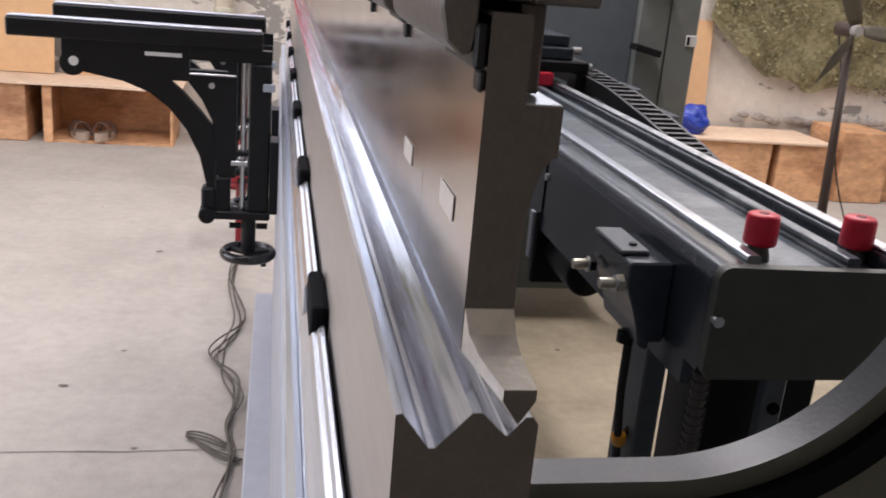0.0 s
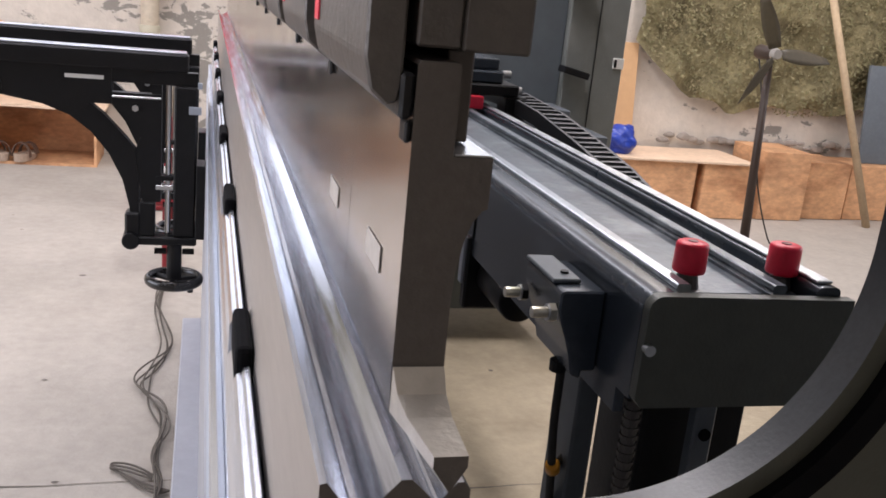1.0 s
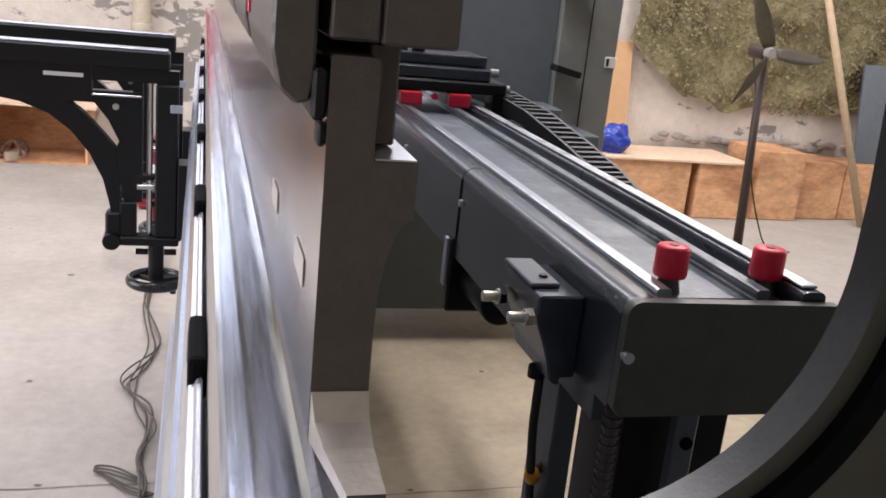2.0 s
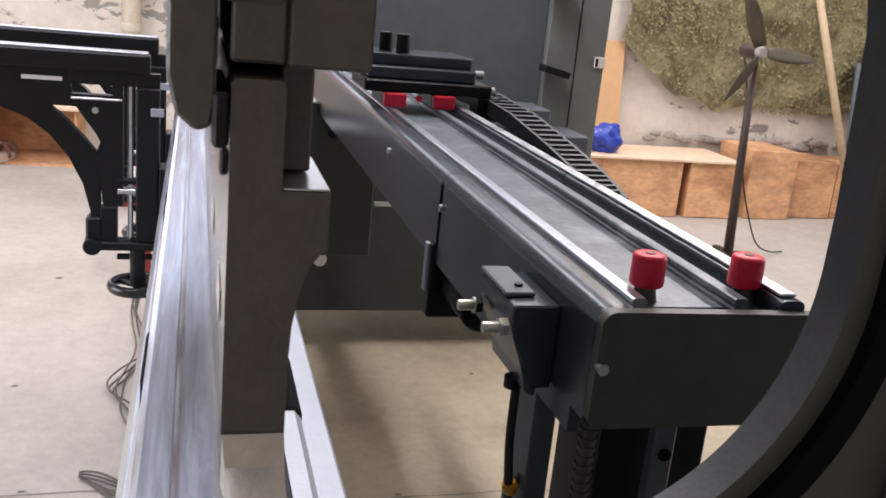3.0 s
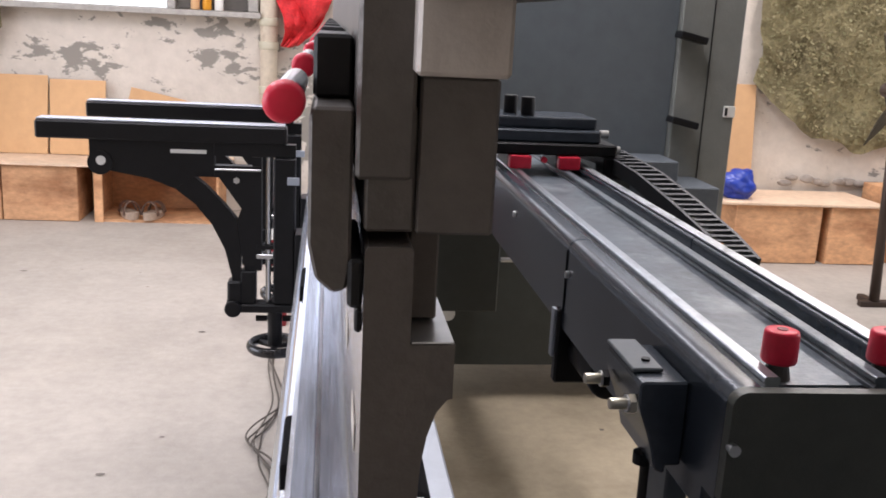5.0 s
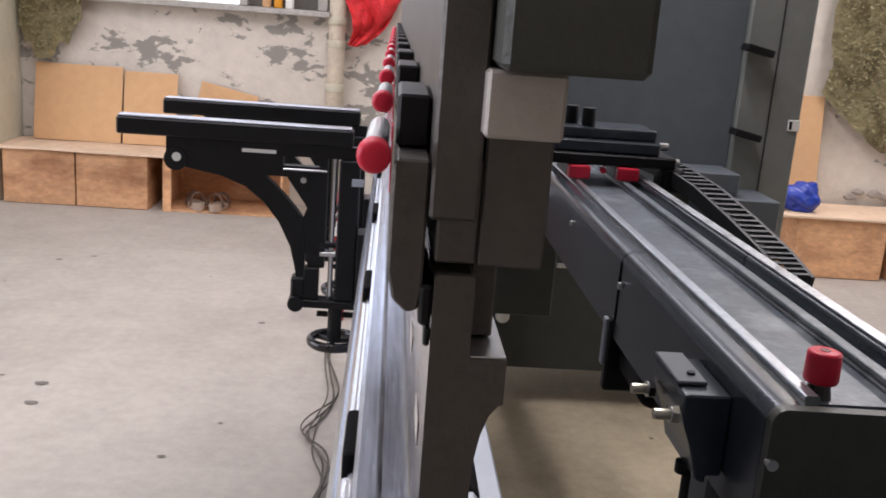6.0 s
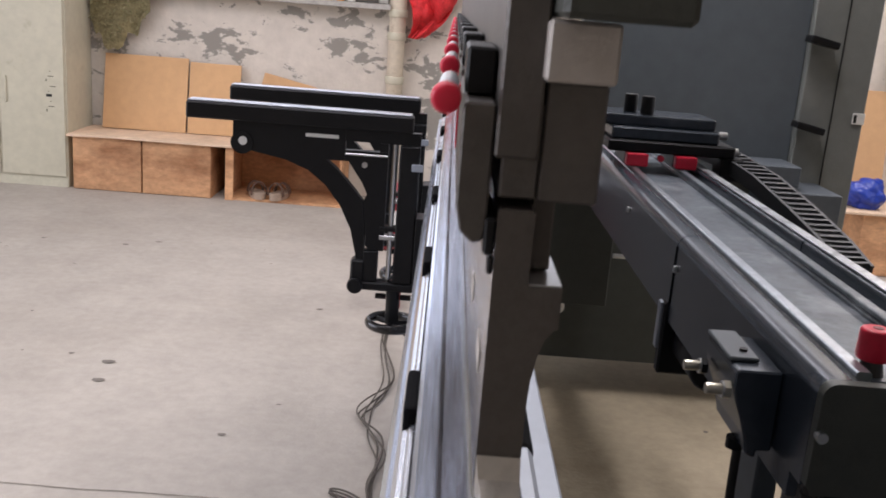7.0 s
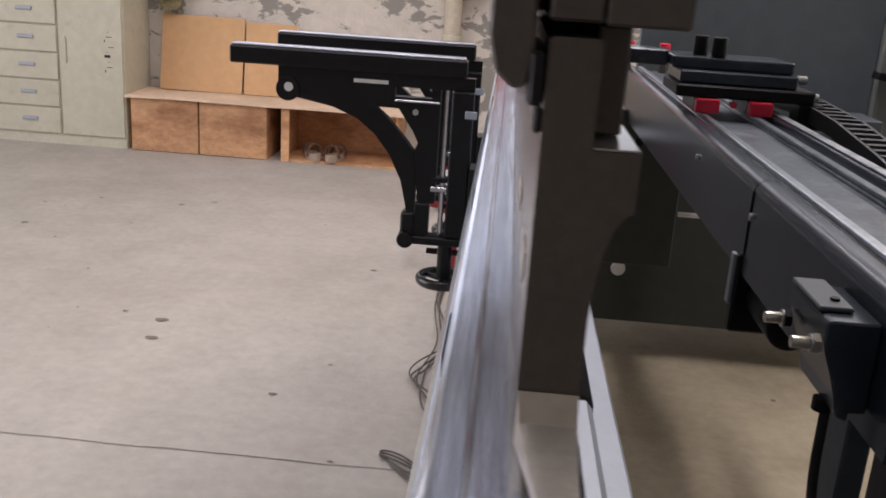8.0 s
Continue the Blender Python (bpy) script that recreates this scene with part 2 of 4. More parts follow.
def rough_sheet(nx, ny, sx, sy, amp, scale, seed, edge=0.0):
    """A crumpled sheet in x and z, standing on y = 0, with an uneven rim."""
    bm = bmesh.new()
    rows = []
    for j in range(ny + 1):
        row = []
        for i in range(nx + 1):
            u, v = i / nx, j / ny
            p = Vector((u * sx, 0, v * sy))
            k = noise.fractal(Vector((p.x * scale + seed, p.z * scale, seed)), 1.0, 2.0, 5)
            rim = min(u, 1 - u, v, 1 - v)
            w = noise.noise(Vector((p.x * 4 + seed, p.z * 4, 3.3))) * edge if rim < 1e-6 else 0
            row.append(bm.verts.new((p.x + w * 0.6, -abs(k) * amp - amp * 0.3, p.z + w)))
        rows.append(row)
    for j in range(ny):
        for i in range(nx):
            bm.faces.new((rows[j][i], rows[j][i + 1], rows[j + 1][i + 1], rows[j + 1][i]))
    return bm


# ---- the hall ----
X0, X1, Y0, YL, YR, H = -5.6, 5.6, -4.0, 5.92, 5.27, 3.4
STEP_X = 1.0
bm = box(X0 - 0.2, X1 + 0.2, Y0 - 0.2, YL + 0.3, -0.2, 0.0)
floor = solid("floor", bm, CONCRETE, "dusty grey concrete workshop floor with hairline joints", "floor", kind="structure")
solid("wall_north", box(X0, STEP_X, YL, YL + 0.2, 0, H), PLASTER, "white plaster wall with grey peeled patches", "wall", kind="structure")
solid("wall_north_step", box(STEP_X, X1, YR, YR + 0.2, 0, H), PLASTER_CLEAN, "whitewashed plaster wall with a few worn patches", "wall", kind="structure")
solid("wall_return", box(STEP_X - 0.15, STEP_X, YR, YL - 0.003, 0, H), PLASTER, "short plaster return wall", "wall", kind="structure")
solid("wall_south", box(X0, X1, Y0 - 0.2, Y0, 0, H), PLASTER, "plain plaster wall behind the machine", "wall", kind="structure")
# unseen side walls, each with an assumed wide opening that lets light in
for nm, xa, xb, ya, yb, za, zb, lab in (
    ("wall_west", X0 - 0.2, X0, -0.8, 4.0, 0.3, 3.1, "unseen side wall with a wide opening for light"),
    ("wall_east", X1, X1 + 0.2, 1.2, 4.0, 1.0, 3.1, "unseen side wall with an opening for light"),
):
    bm = box(xa, xb, Y0, ya, 0, H)
    box(xa, xb, yb, YL, 0, H, bm=bm)
    box(xa, xb, ya, yb, 0, za, bm=bm)
    box(xa, xb, ya, yb, zb, H, bm=bm)
    solid(nm, bm, PLASTER, lab, "wall", kind="structure")
solid("ceiling", box(X0 - 0.2, X1 + 0.2, Y0 - 0.2, YL + 0.2, H, H + 0.15), CEIL, "plain pale hall ceiling", "ceiling", kind="structure")
# joints and marks in the floor
for x0, x1, y, w in ((-3.2, -0.1, 2.01, 0.0028), (0.35, 1.0, 1.92, 0.003)):
    n = 40
    bm = bmesh.new()
    prev = None
    for i in range(n + 1):
        x = x0 + (x1 - x0) * i / n
        yy = y + 0.012 * noise.noise(Vector((x * 6, y, 0)))
        hw = w * (0.5 + abs(noise.noise(Vector((x * 9, 4, 0)))))
        cur = (bm.verts.new((x, yy - hw, 0.002)), bm.verts.new((x, yy + hw, 0.002)))
        if prev:
            bm.faces.new((prev[0], cur[0], cur[1], prev[1]))
        prev = cur
    solid("floor_crack", bm, material("crack_dirt", (0.17, 0.15, 0.125), 0.9, 0, 0.3, 30), "dark hairline joint in the concrete", "crack", kind="structure")
bm = bmesh.new()
for i in range(46):
    px, py, r = random.uniform(-2.4, 0.9), random.uniform(1.3, 4.6), random.uniform(0.004, 0.014)
    if -0.35 < px < 0.25:
        continue
    pts = [bm.verts.new((px + r * random.uniform(0.5, 1.6) * math.cos(a), py + r * random.uniform(0.4, 1.0) * math.sin(a), 0.0025)) for a in (0, 1, 2, 3, 4, 5)]
    bm.faces.new(pts)
for px, py, r in ((-1.096, 2.676, 0.02), (-1.12, 2.83, 0.022), (-0.62, 2.36, 0.012)):
    pts = [bm.verts.new((px + r * (1.1 + 0.3 * math.sin(3 * a)) * math.cos(a), py + r * 0.7 * math.sin(a), 0.003)) for a in (0, 0.8, 1.6, 2.4, 3.2, 4, 4.8, 5.6)]
    bm.faces.new(pts)
solid("floor_grit", bm, material("grit", (0.16, 0.14, 0.12), 0.9, 0, 0.3, 30), "scattered dark grit and stains on the floor", "grit", kind="stuff")
# plain housings at the added fill lamps, out of view
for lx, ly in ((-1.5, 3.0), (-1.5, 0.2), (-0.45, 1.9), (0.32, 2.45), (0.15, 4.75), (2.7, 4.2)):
    fit_ob = thing("ceiling_light", "unseen white batten added at a fill lamp", "ceiling light", "ceiling lights")
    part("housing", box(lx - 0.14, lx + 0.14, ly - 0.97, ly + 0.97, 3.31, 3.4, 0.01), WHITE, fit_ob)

# yellowish area of floor under and behind the machine
bm = bmesh.new()
rim_pts = []
for k in range(72):
    a = 2 * math.pi * k / 72
    w = 1 + 0.10 * noise.noise(Vector((3 * math.cos(a), 3 * math.sin(a), 1.7))) + 0.04 * noise.noise(Vector((11 * math.cos(a), 11 * math.sin(a), 5.1)))
    ca, sa = math.cos(a), math.sin(a)
    rim_pts.append(bm.verts.new((1.12 + 1.02 * w * math.copysign(abs(ca) ** 0.6, ca), 1.85 + 1.55 * w * math.copysign(abs(sa) ** 0.6, sa), 0.0015)))
bm.faces.new(rim_pts)
YELLOW_FLOOR = material("yellowish_concrete", (0.40, 0.335, 0.232), 0.62, 0, 0.12, 6, 0.2, 70, (0.29, 0.235, 0.155), (0.50, 0.72), 2.4)
solid("floor_stain", bm, YELLOW_FLOOR, "yellowish patch of concrete under the machine", "stain", kind="structure")

# ---- press brake: table, die holder, die ----
YN, YF = 0.19, 2.78
bm = prism_y([(-0.066, 0.10), (0.083, 0.10), (0.083, 0.852), (0.079, 0.856), (-0.062, 0.856), (-0.066, 0.852)], 0.24, 2.84)
table = thing("press_table", "grey painted lower table of a press brake with a bright top", "machine table")
part("web", bm, TABLE_GREY, table)
part("top_plate", box(-0.0645, 0.081, 0.24, 2.84, 0.857, 0.866, 0.002, 1), TABLE_TOP, table, "bright machined top plate")
part("base_flange", box(-0.122, 0.12, 0.24, 2.84, 0.0, 0.0995, 0.003, 1), TABLE_GREY, table)
holder = thing("die_holder", "bright steel die holder rail with dark clamping notches", "die holder")
part("base_rail", prism_y([(-0.063, 0.867), (0.046, 0.867), (0.046, 0.898), (0.042, 0.902), (-0.0525, 0.902), (-0.055, 0.909), (-0.059, 0.911), (-0.063, 0.908)], YN + 0.03, YF), HOLDER, holder)
# black colour stands in for the shade inside notches and groove
part("core", box(-0.031, 0.024, YN + 0.02, YF, 0.903, 0.958, 0.0015, 1), DARKSLOT, holder, "core coloured black for the shade in the recess")
cuts = [0.53 + 0.372 * k for k in range(7)]
ya = YN + 0.025
for c in cuts + [YF + 0.045]:
    yb = c - 0.045
    if yb > ya:
        prof = [(-0.052, 0.9025), (-0.0315, 0.9025), (-0.0315, 0.960), (-0.041, 0.960), (-0.045, 0.955), (-0.046, 0.935), (-0.050, 0.930), (-0.052, 0.925)]
        front = [(-0.0545, 0.9025), (-0.0418, 0.9025), (-0.0418, 0.969), (-0.0428, 0.9705), (-0.0450, 0.9695), (-0.0465, 0.9665), (-0.0495, 0.9655), (-0.0515, 0.962), (-0.0520, 0.940), (-0.0540, 0.936), (-0.0545, 0.930)]
        part("front_clamp", prism_y(front, ya, yb), HOLDER, holder)
        part("rear_clamp", prism_y([(-x - 0.007 + 0.001, z) for x, z in prof][::-1], ya, yb), TABLE_TOP, holder)
    ya = c + 0.045
for c in cuts:
    part("notch_floor", prism_y([(-0.0545, 0.9025), (-0.0395, 0.9025), (-0.0395, 0.956), (-0.0475, 0.950), (-0.0540, 0.936)], c - 0.0444, c + 0.0444), HOLDER, holder)
    # black blocks added so that the notches read dark
    part("notch_key", box(-0.0505, -0.0393, c - 0.040, c + 0.032, 0.9515, 0.980, 0.0036, 2), DARKSLOT, holder, "black block set in a notch")
    part("notch_key", box(0.0255, 0.0405, c - 0.0445, c + 0.0445, 0.9025, 0.960, 0.006, 2), DARKSLOT, holder, "black block set in a notch")
    part("key_cap", box(0.028, 0.038, c + 0.0455, c + 0.15, 0.9608, 0.966, 0.001, 1), MOTOR, holder, "grey key cap")

die = thing("v_die", "polished steel bottom die with two long V grooves", "die")
prof = [(-0.039, 0.959), (0.004, 0.959), (0.0045, 1.062), (0.0025, 1.0645), (0.0005, 1.0645), (-0.0045, 1.0585), (-0.0055, 1.0585), (-0.013, 1.066), (-0.016, 1.066), (-0.0265, 1.0545), (-0.0285, 1.0545), (-0.037, 1.066), (-0.039, 1.0655)]
ys = [YN, 0.86, 1.69, 2.52, YF]
for a, b in zip(ys, ys[1:]):
    bm = prism_y(prof, a + (0 if a == YN else 0.0006), b - 0.0006)
    finish(bm)
    bm.faces.ensure_lookup_table()
    for fc in bm.faces:
        fc.material_index = 1 if abs(fc.normal.y) > 0.9 else 2 if abs(fc.normal.x) > 0.9 else 0
    part("die_section", bm, [STEEL, PUNCH_END, DIE_SIDE], die)

# ---- press brake: punch, clamps, ram ----
RAM_Z = -0.0035
punch = thing("punch", "dull gooseneck punch with polished faces above the die", "punch", at=(0, 0, RAM_Z))
neck = [(0.0, 1.094), (0.0, 1.112)] + [(0.0083 - 0.0083 * math.cos(radians(a)), 1.112 + 0.03 * math.sin(radians(a))) for a in (20, 40, 60, 80, 90)]
prof = [(-0.016, 1.0785), (-0.0075, 1.0700), (0.0, 1.0785)] + neck + [(0.0083, 1.157), (-0.0035, 1.157), (-0.0035, 1.182), (-0.0045, 1.183), (-0.015, 1.183), (-0.016, 1.182)]
ys = [0.215, 0.315, 0.515, 1.03, 1.545, 2.06, 2.56, 2.66]
for k, (a, b) in enumerate(zip(ys, ys[1:])):
    bm = prism_y(prof, a, b - 0.0008)
    finish(bm)
    for fc in bm.faces:
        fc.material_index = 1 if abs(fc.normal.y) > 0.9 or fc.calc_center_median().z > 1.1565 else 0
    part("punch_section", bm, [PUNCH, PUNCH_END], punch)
# horn foot of the end section
bm = bmesh.new()
foot = []
for y, zt, x0, x1, zs in ((0.2145, 1.093, -0.0158, 0.0, 1.0785), (0.209, 1.0865, -0.0150, -0.0001, 1.0785), (0.20, 1.0835, -0.0136, -0.0003, 1.0787), (0.179, 1.0825, -0.0105, -0.0008, 1.0790)):
    xm = x0 + 0.53 * (x1 - x0)
    foot.append([bm.verts.new((x, y, z)) for x, z in ((x0, zs), (xm, zs - 0.0075), (x1, zs), (x1, zt), (x0, zt))])
for a, b in zip(foot, foot[1:]):
    for i in range(5):
        bm.faces.new((a[i], a[(i + 1) % 5], b[(i + 1) % 5], b[i]))
bm.faces.new(foot[0])
bm.faces.new(foot[-1][::-1])
finish(bm)
for fc in bm.faces:
    fc.material_index = 1 if fc.normal.y < -0.9 else 0
part("horn_foot", bm, [material("horn_top", (0.50, 0.46, 0.40), 0.45, 0.6, 0.1, 40, 0.1, 200), PUNCH_END], punch, "pale ground horn foot")
part("ledge_plate", box(-0.0032, 0.0081, 0.2152, 0.256, 1.1571, 1.1577, 0.0002, 1), CHROME, punch, "polished steel ledge")

for ya, za in ((0.345, 1.108), (0.245, 1.112)):
    bm = prism_y([(-0.01655, za), (-0.01625, za), (-0.01625, za + 0.009), (-0.01655, za + 0.009)], ya, ya + 0.026)
    part("sticker", bm, PALE, punch, "small pale paper sticker")

ram = thing("press_ram", "dark olive painted ram of the press brake", "machine ram", at=(0, 0, RAM_Z))
part("beam", box(-0.004, 0.036, 0.19, 2.72, 1.246, 2.3, 0.002, 1), RAM, ram)
part("spacer", box(-0.0058, 0.0168, 0.205, 2.70, 1.2265, 1.2455, 0.001, 1), PALE, ram, "pale milled spacer bar")
part("front_rib", box(-0.019, -0.0045, 0.215, 2.70, 1.20, 1.40, 0.001, 1), CLAMP, ram)

KN = [0.235 + 0.168 * k for k in range(15)]


def clamp_unit(y):
    ob = thing("punch_clamp", "dark steel punch clamp with a red plastic knob", "clamp", "punch clamps", at=(0, y, RAM_Z))
    part("holder_block", box(-0.0035, 0.0166, -0.018, 0.11, 1.186, 1.226, 0.0008, 1), CLAMP, ob)
    part("inner_block", box(-0.0165, -0.0038, -0.018, 0.11, 1.1865, 1.2185, 0.0008, 1), CLAMP, ob)
    part("shoulder", box(-0.0033, 0.0050, -0.002, 0.11, 1.1582, 1.1855, 0.0006, 1), PUNCH_END, ob)
    plate = prism_y([(-0.0195, 1.176), (-0.0195, 1.2175), (-0.0295, 1.2175), (-0.0305, 1.2155), (-0.0305, 1.183), (-0.0285, 1.174), (-0.024, 1.170), (-0.0205, 1.171)], -0.018, 0.11, 0.0008)
    part("clamp_plate", plate, CLAMP, ob)
    part("cap", box(-0.030, -0.0195, 0.004, 0.06, 1.2178, 1.2345, 0.001, 1), BLACK, ob, "black cap block")
    lt = part("latch", box(-0.0202, -0.0163, -0.0195, 0.03, 1.1665, 1.1795, 0.001, 1), BLACK, ob)
    part("hook_tail", box(-0.0182, -0.0162, -0.0195, -0.012, 1.1600, 1.1662, 0.0006, 1), BLACK, lt)
    part("scale_strip", box(-0.0312, -0.0306, 0.092, 0.104, 1.186, 1.214), RED, ob, "narrow red strip")
    prof = ((0.0, 0.0030), (0.0006, 0.0042), (0.0018, 0.0049), (0.008, 0.0051), (0.0105, 0.0048), (0.012, 0.0040))
    bmk = bmesh.new()
    rings = [[bmk.verts.new((-0.0362 + rr * math.cos(a), -0.030 + dy, 1.2190 + rr * math.sin(a))) for a in [2 * math.pi * q / 20 for q in range(20)]] for dy, rr in prof]
    for a, b in zip(rings, rings[1:]):
        for q in range(20):
            bmk.faces.new((a[q], a[(q + 1) % 20], b[(q + 1) % 20], b[q]))
    bmk.faces.new(rings[0])
    bmk.faces.new(rings[-1][::-1])
    k = part("knob", bmk, RED, ob, "red plastic knob with rounded rim", smooth=True)
    part("collar", cyl((-0.0360, -0.0178, 1.2195), (-0.0355, 0.036, 1.2200), 0.0038, 0.0036, 16, 0.0006), CHROME, k, "bright sleeve", smooth=True)
    return ob


first = clamp_unit(KN[0])
for y in KN[1:]:
    copy_thing(first, pose(0, y, RAM_Z))

# ---- near side frame with its rounded throat ----
side = thing("side_frame", "dark grey steel side frame with a rounded throat", "machine frame", "side frames")
xr = 0.27
outline = [(0.05, 0.948)] + arc(0.125, 1.093, 0.145, -90, 0, 72) + [(xr, 1.12), (0.266, 1.20), (0.245, 1.30), (0.20, 1.37), (0.13, 1.41), (0.06, 1.42)]
rim = outline + [(0.06, 2.2), (1.35, 2.2), (1.35, 0.10), (0.095, 0.10), (0.095, 0.90), (0.05, 0.905)]
bm = prism_y(rim, 0.338, 0.362)
finish(bm)
for fc in bm.faces:
    fc.smooth = False
for fc in bm.faces:
    fc.material_index = 1 if fc.normal.y < -0.9 else 0
part("plate", bm, [material("throat_paint", (0.075, 0.080, 0.088), 0.42, 0, 0.15, 60, 0.05, 300), material("frame_face", (0.085, 0.088, 0.072), 0.5, 0, 0.1, 6, 0.1, 200)], side)
# added black ring, in place of the face fading to black
dark_in = [(0.05, 0.936)] + arc(0.125, 1.093, 0.157, -90, 0, 48) + [(0.282, 1.12), (0.278, 1.21), (0.255, 1.315)]
dark_out = [(0.05, 0.921)] + arc(0.125, 1.093, 0.172, -90, 0, 48) + [(0.297, 1.12), (0.293, 1.215), (0.268, 1.325)]
part("edge_trim", prism_y(dark_in + dark_out[::-1], 0.3295, 0.3377), DARKSLOT, side, "black ring added where the throat face fades dark")
part("edge_bar", box(0.312, 0.36, 0.321, 0.3375, 0.2, 2.0, 0.004, 1), FRAME_LIGHT, side)

# ---- far side frame ----
far = thing("side_frame", "dark blue grey steel side frame panel", "machine frame", "side frames")
part("panel", box(0.36, 1.055, 2.862, 2.90, 0.7925, 1.52), FRAME, far)
# lower part split off so that its shade sits in the colour
part("lower_panel", box(0.10, 1.055, 2.862, 2.90, 0.13, 0.7915), FRAME_SHADED, far, "dark green black lower panel with shade in its colour")
part("column", box(1.058, 1.262, 2.835, 2.93, 0.13, 1.52, 0.004, 1), FRAME_LIGHT, far, "lighter grey edge column")
part("column_seam", box(1.158, 1.161, 2.832, 2.8345, 0.14, 1.52), BLACK, far)
for z in (0.955, 1.215):
    hk = part("hook", turned(box(-0.045, 0.045, -0.06, 0.0, -0.011, 0.011, 0.004, 2), Matrix.Translation((1.08, 2.83, z + 0.012)) @ pose(0, 0, 0, 0, 12, 0)), BLACK, far, "black cable hook")
part("label_plate", box(1.225, 1.262, 2.828, 2.8345, 0.985, 1.02, 0.001, 1), WHITE, far, "small white label plate")
part("label_mark", box(1.227, 1.236, 2.8265, 2.8278, 0.99, 1.015), BLACK, far)
part("dot_cap", cyl((0.376, 2.850, 0.308), (0.376, 2.8615, 0.308), 0.022, 0.024, 24, 0.002), WHITE, far, "round white plastic cap")
for fx in (0.3, 1.1):
    part("foot", box(fx - 0.1, fx + 0.1, 3.32, 3.5, 0.0, 0.2, 0.004, 1), BLACK, far)
part("back_web", box(0.15, 1.2, 2.905, 3.5, 0.2, 0.5, 0.004, 1), FRAME, far)
# drive motor beside the far frame
motor = thing("drive_motor", "dark motor with a pale cover on the far frame", "motor")
part("cover", box(0.105, 0.29, 2.70, 2.85, 0.748, 0.765, 0.002, 1), TABLE_TOP, motor, "pale cover plate")
part("bracket", box(0.11, 0.285, 2.82, 2.858, 0.55, 0.747, 0.002, 1), BLACK, motor)
part("body", cyl((0.15, 2.76, 0.67), (0.26, 2.76, 0.67), 0.05, seg=24, bevel=0.004), MOTOR, motor, smooth=True)
part("shaft", cyl((0.12, 2.74, 0.602), (0.28, 2.74, 0.602), 0.006, seg=12), CHROME, motor)
ctl = thing("valve_box", "pair of grey blue boxes on the far frame", "control box")
part("upper_box", box(0.86, 1.03, 2.66, 2.834, 0.80, 0.86, 0.003, 1), MOTOR, ctl)
part("lower_box", box(0.94, 1.15, 2.62, 2.834, 0.70, 0.79, 0.003, 1), MOTOR, ctl)

# ---- back gauge ----
gauge = thing("back_gauge", "black painted back gauge beam with two linear rails", "back gauge")
BX0, BX1, BZ0, BZ1 = 0.288, 0.478, 0.872, 0.970
left = [(BX0, BZ0), (BX1, BZ0)] + arc(BX1 - 0.006, BZ1, 0.006, 0, 90, 5) + arc(0.460, BZ1, 0.006, 90, 180, 5) + [(0.454, 0.957), (0.322, 0.957), (0.320, 0.964)] + arc(0.314, BZ1 - 0.006, 0.006, 0, 90, 5) + arc(BX0 + 0.016, BZ1 - 0.016, 0.016, 90, 180, 14)
for a, b in ((0.632, 1.128), (1.132, 2.62)):
    sec = part("beam_section", prism_y(left, a, b), BEAM, gauge)
    sec.data.shade_smooth()
    sec.data.set_sharp_from_angle(angle=radians(35))
part("end_plate", prism_y([(BX0, 0.8765), (BX0 + 0.007, 0.8685), (0.485, 0.868), (0.485, 0.968)] + arc(BX0 + 0.013, 0.9575, 0.0125, 90, 175, 8), 0.620, 0.6315), BEAM_END, gauge, "dull olive end plate")
part("end_screw", cyl((0.2915, 0.613, 0.924), (0.2915, 0.622, 0.924), 0.005, 0.004, 12), CHROME, gauge)
part("trough", box(0.3195, 0.4535, 0.66, 2.6, 0.9572, 0.9602), TROUGH, gauge, "dusty grey trough between the rails")
part("lower_flange", box(BX0 + 0.002, BX0 + 0.012, 0.66, 2.5, 0.845, 0.8715, 0.001, 1), BEAM, gauge)
# right rail takes the trough's duller material: its dark reflection is coloured in
for x, rail_mat, rail_lab in ((0.336, RAIL, "bright linear rail"), (0.431, TROUGH, "linear rail coloured dull for its dark reflection")):
    rp = [(x - 0.010, 0.9605), (x + 0.010, 0.9605), (x + 0.010, 0.9635), (x + 0.0072, 0.966), (x + 0.0092, 0.9685), (x + 0.0085, 0.972), (x + 0.0065, 0.973), (x - 0.0065, 0.973), (x - 0.0085, 0.972), (x - 0.0092, 0.9685), (x - 0.0072, 0.966), (x - 0.010, 0.9635)]
    part("rail", prism_y([(x - 0.005 + (u - x) * 0.75, w) for u, w in rp], 0.645, 2.58), rail_mat, gauge, rail_lab)
    for y, sx, top in ((0.677, x + 0.015, 0.9735), (2.56, x - 0.045, 1.010)):
        st = part("stop_post", cyl((sx, y, 0.9605), (sx, y, top), 0.0115, 0.0088, 14), CLAMP, gauge)
        part("stop_knob", cyl((sx, y, top + 0.0003), (sx, y, top + 0.029), 0.0150, 0.0145, 24, 0.003), RED, st, "red rubber stop", smooth=True)
        part("stop_hole", cyl((sx, y, top + 0.0292), (sx, y, top + 0.0297), 0.0045, seg=12), DARKRED, st)
part("seam_gap", box(BX0 - 0.0015, BX0 + 0.004, 1.1282, 1.1318, 0.872, 0.955), DARKSLOT, gauge)
for y, z in ((1.12, 0.925), (1.48, 0.93)):
    part("screw", cyl((BX0 - 0.004, y, z), (BX0 + 0.001, y, z), 0.005, seg=10), CHROME, gauge)
part("guide_bar", box(0.4585, 0.4745, 0.64, 2.58, 0.9764, 0.9795, 0.0014, 2), LIP, gauge, "scuffed bright edge strip")

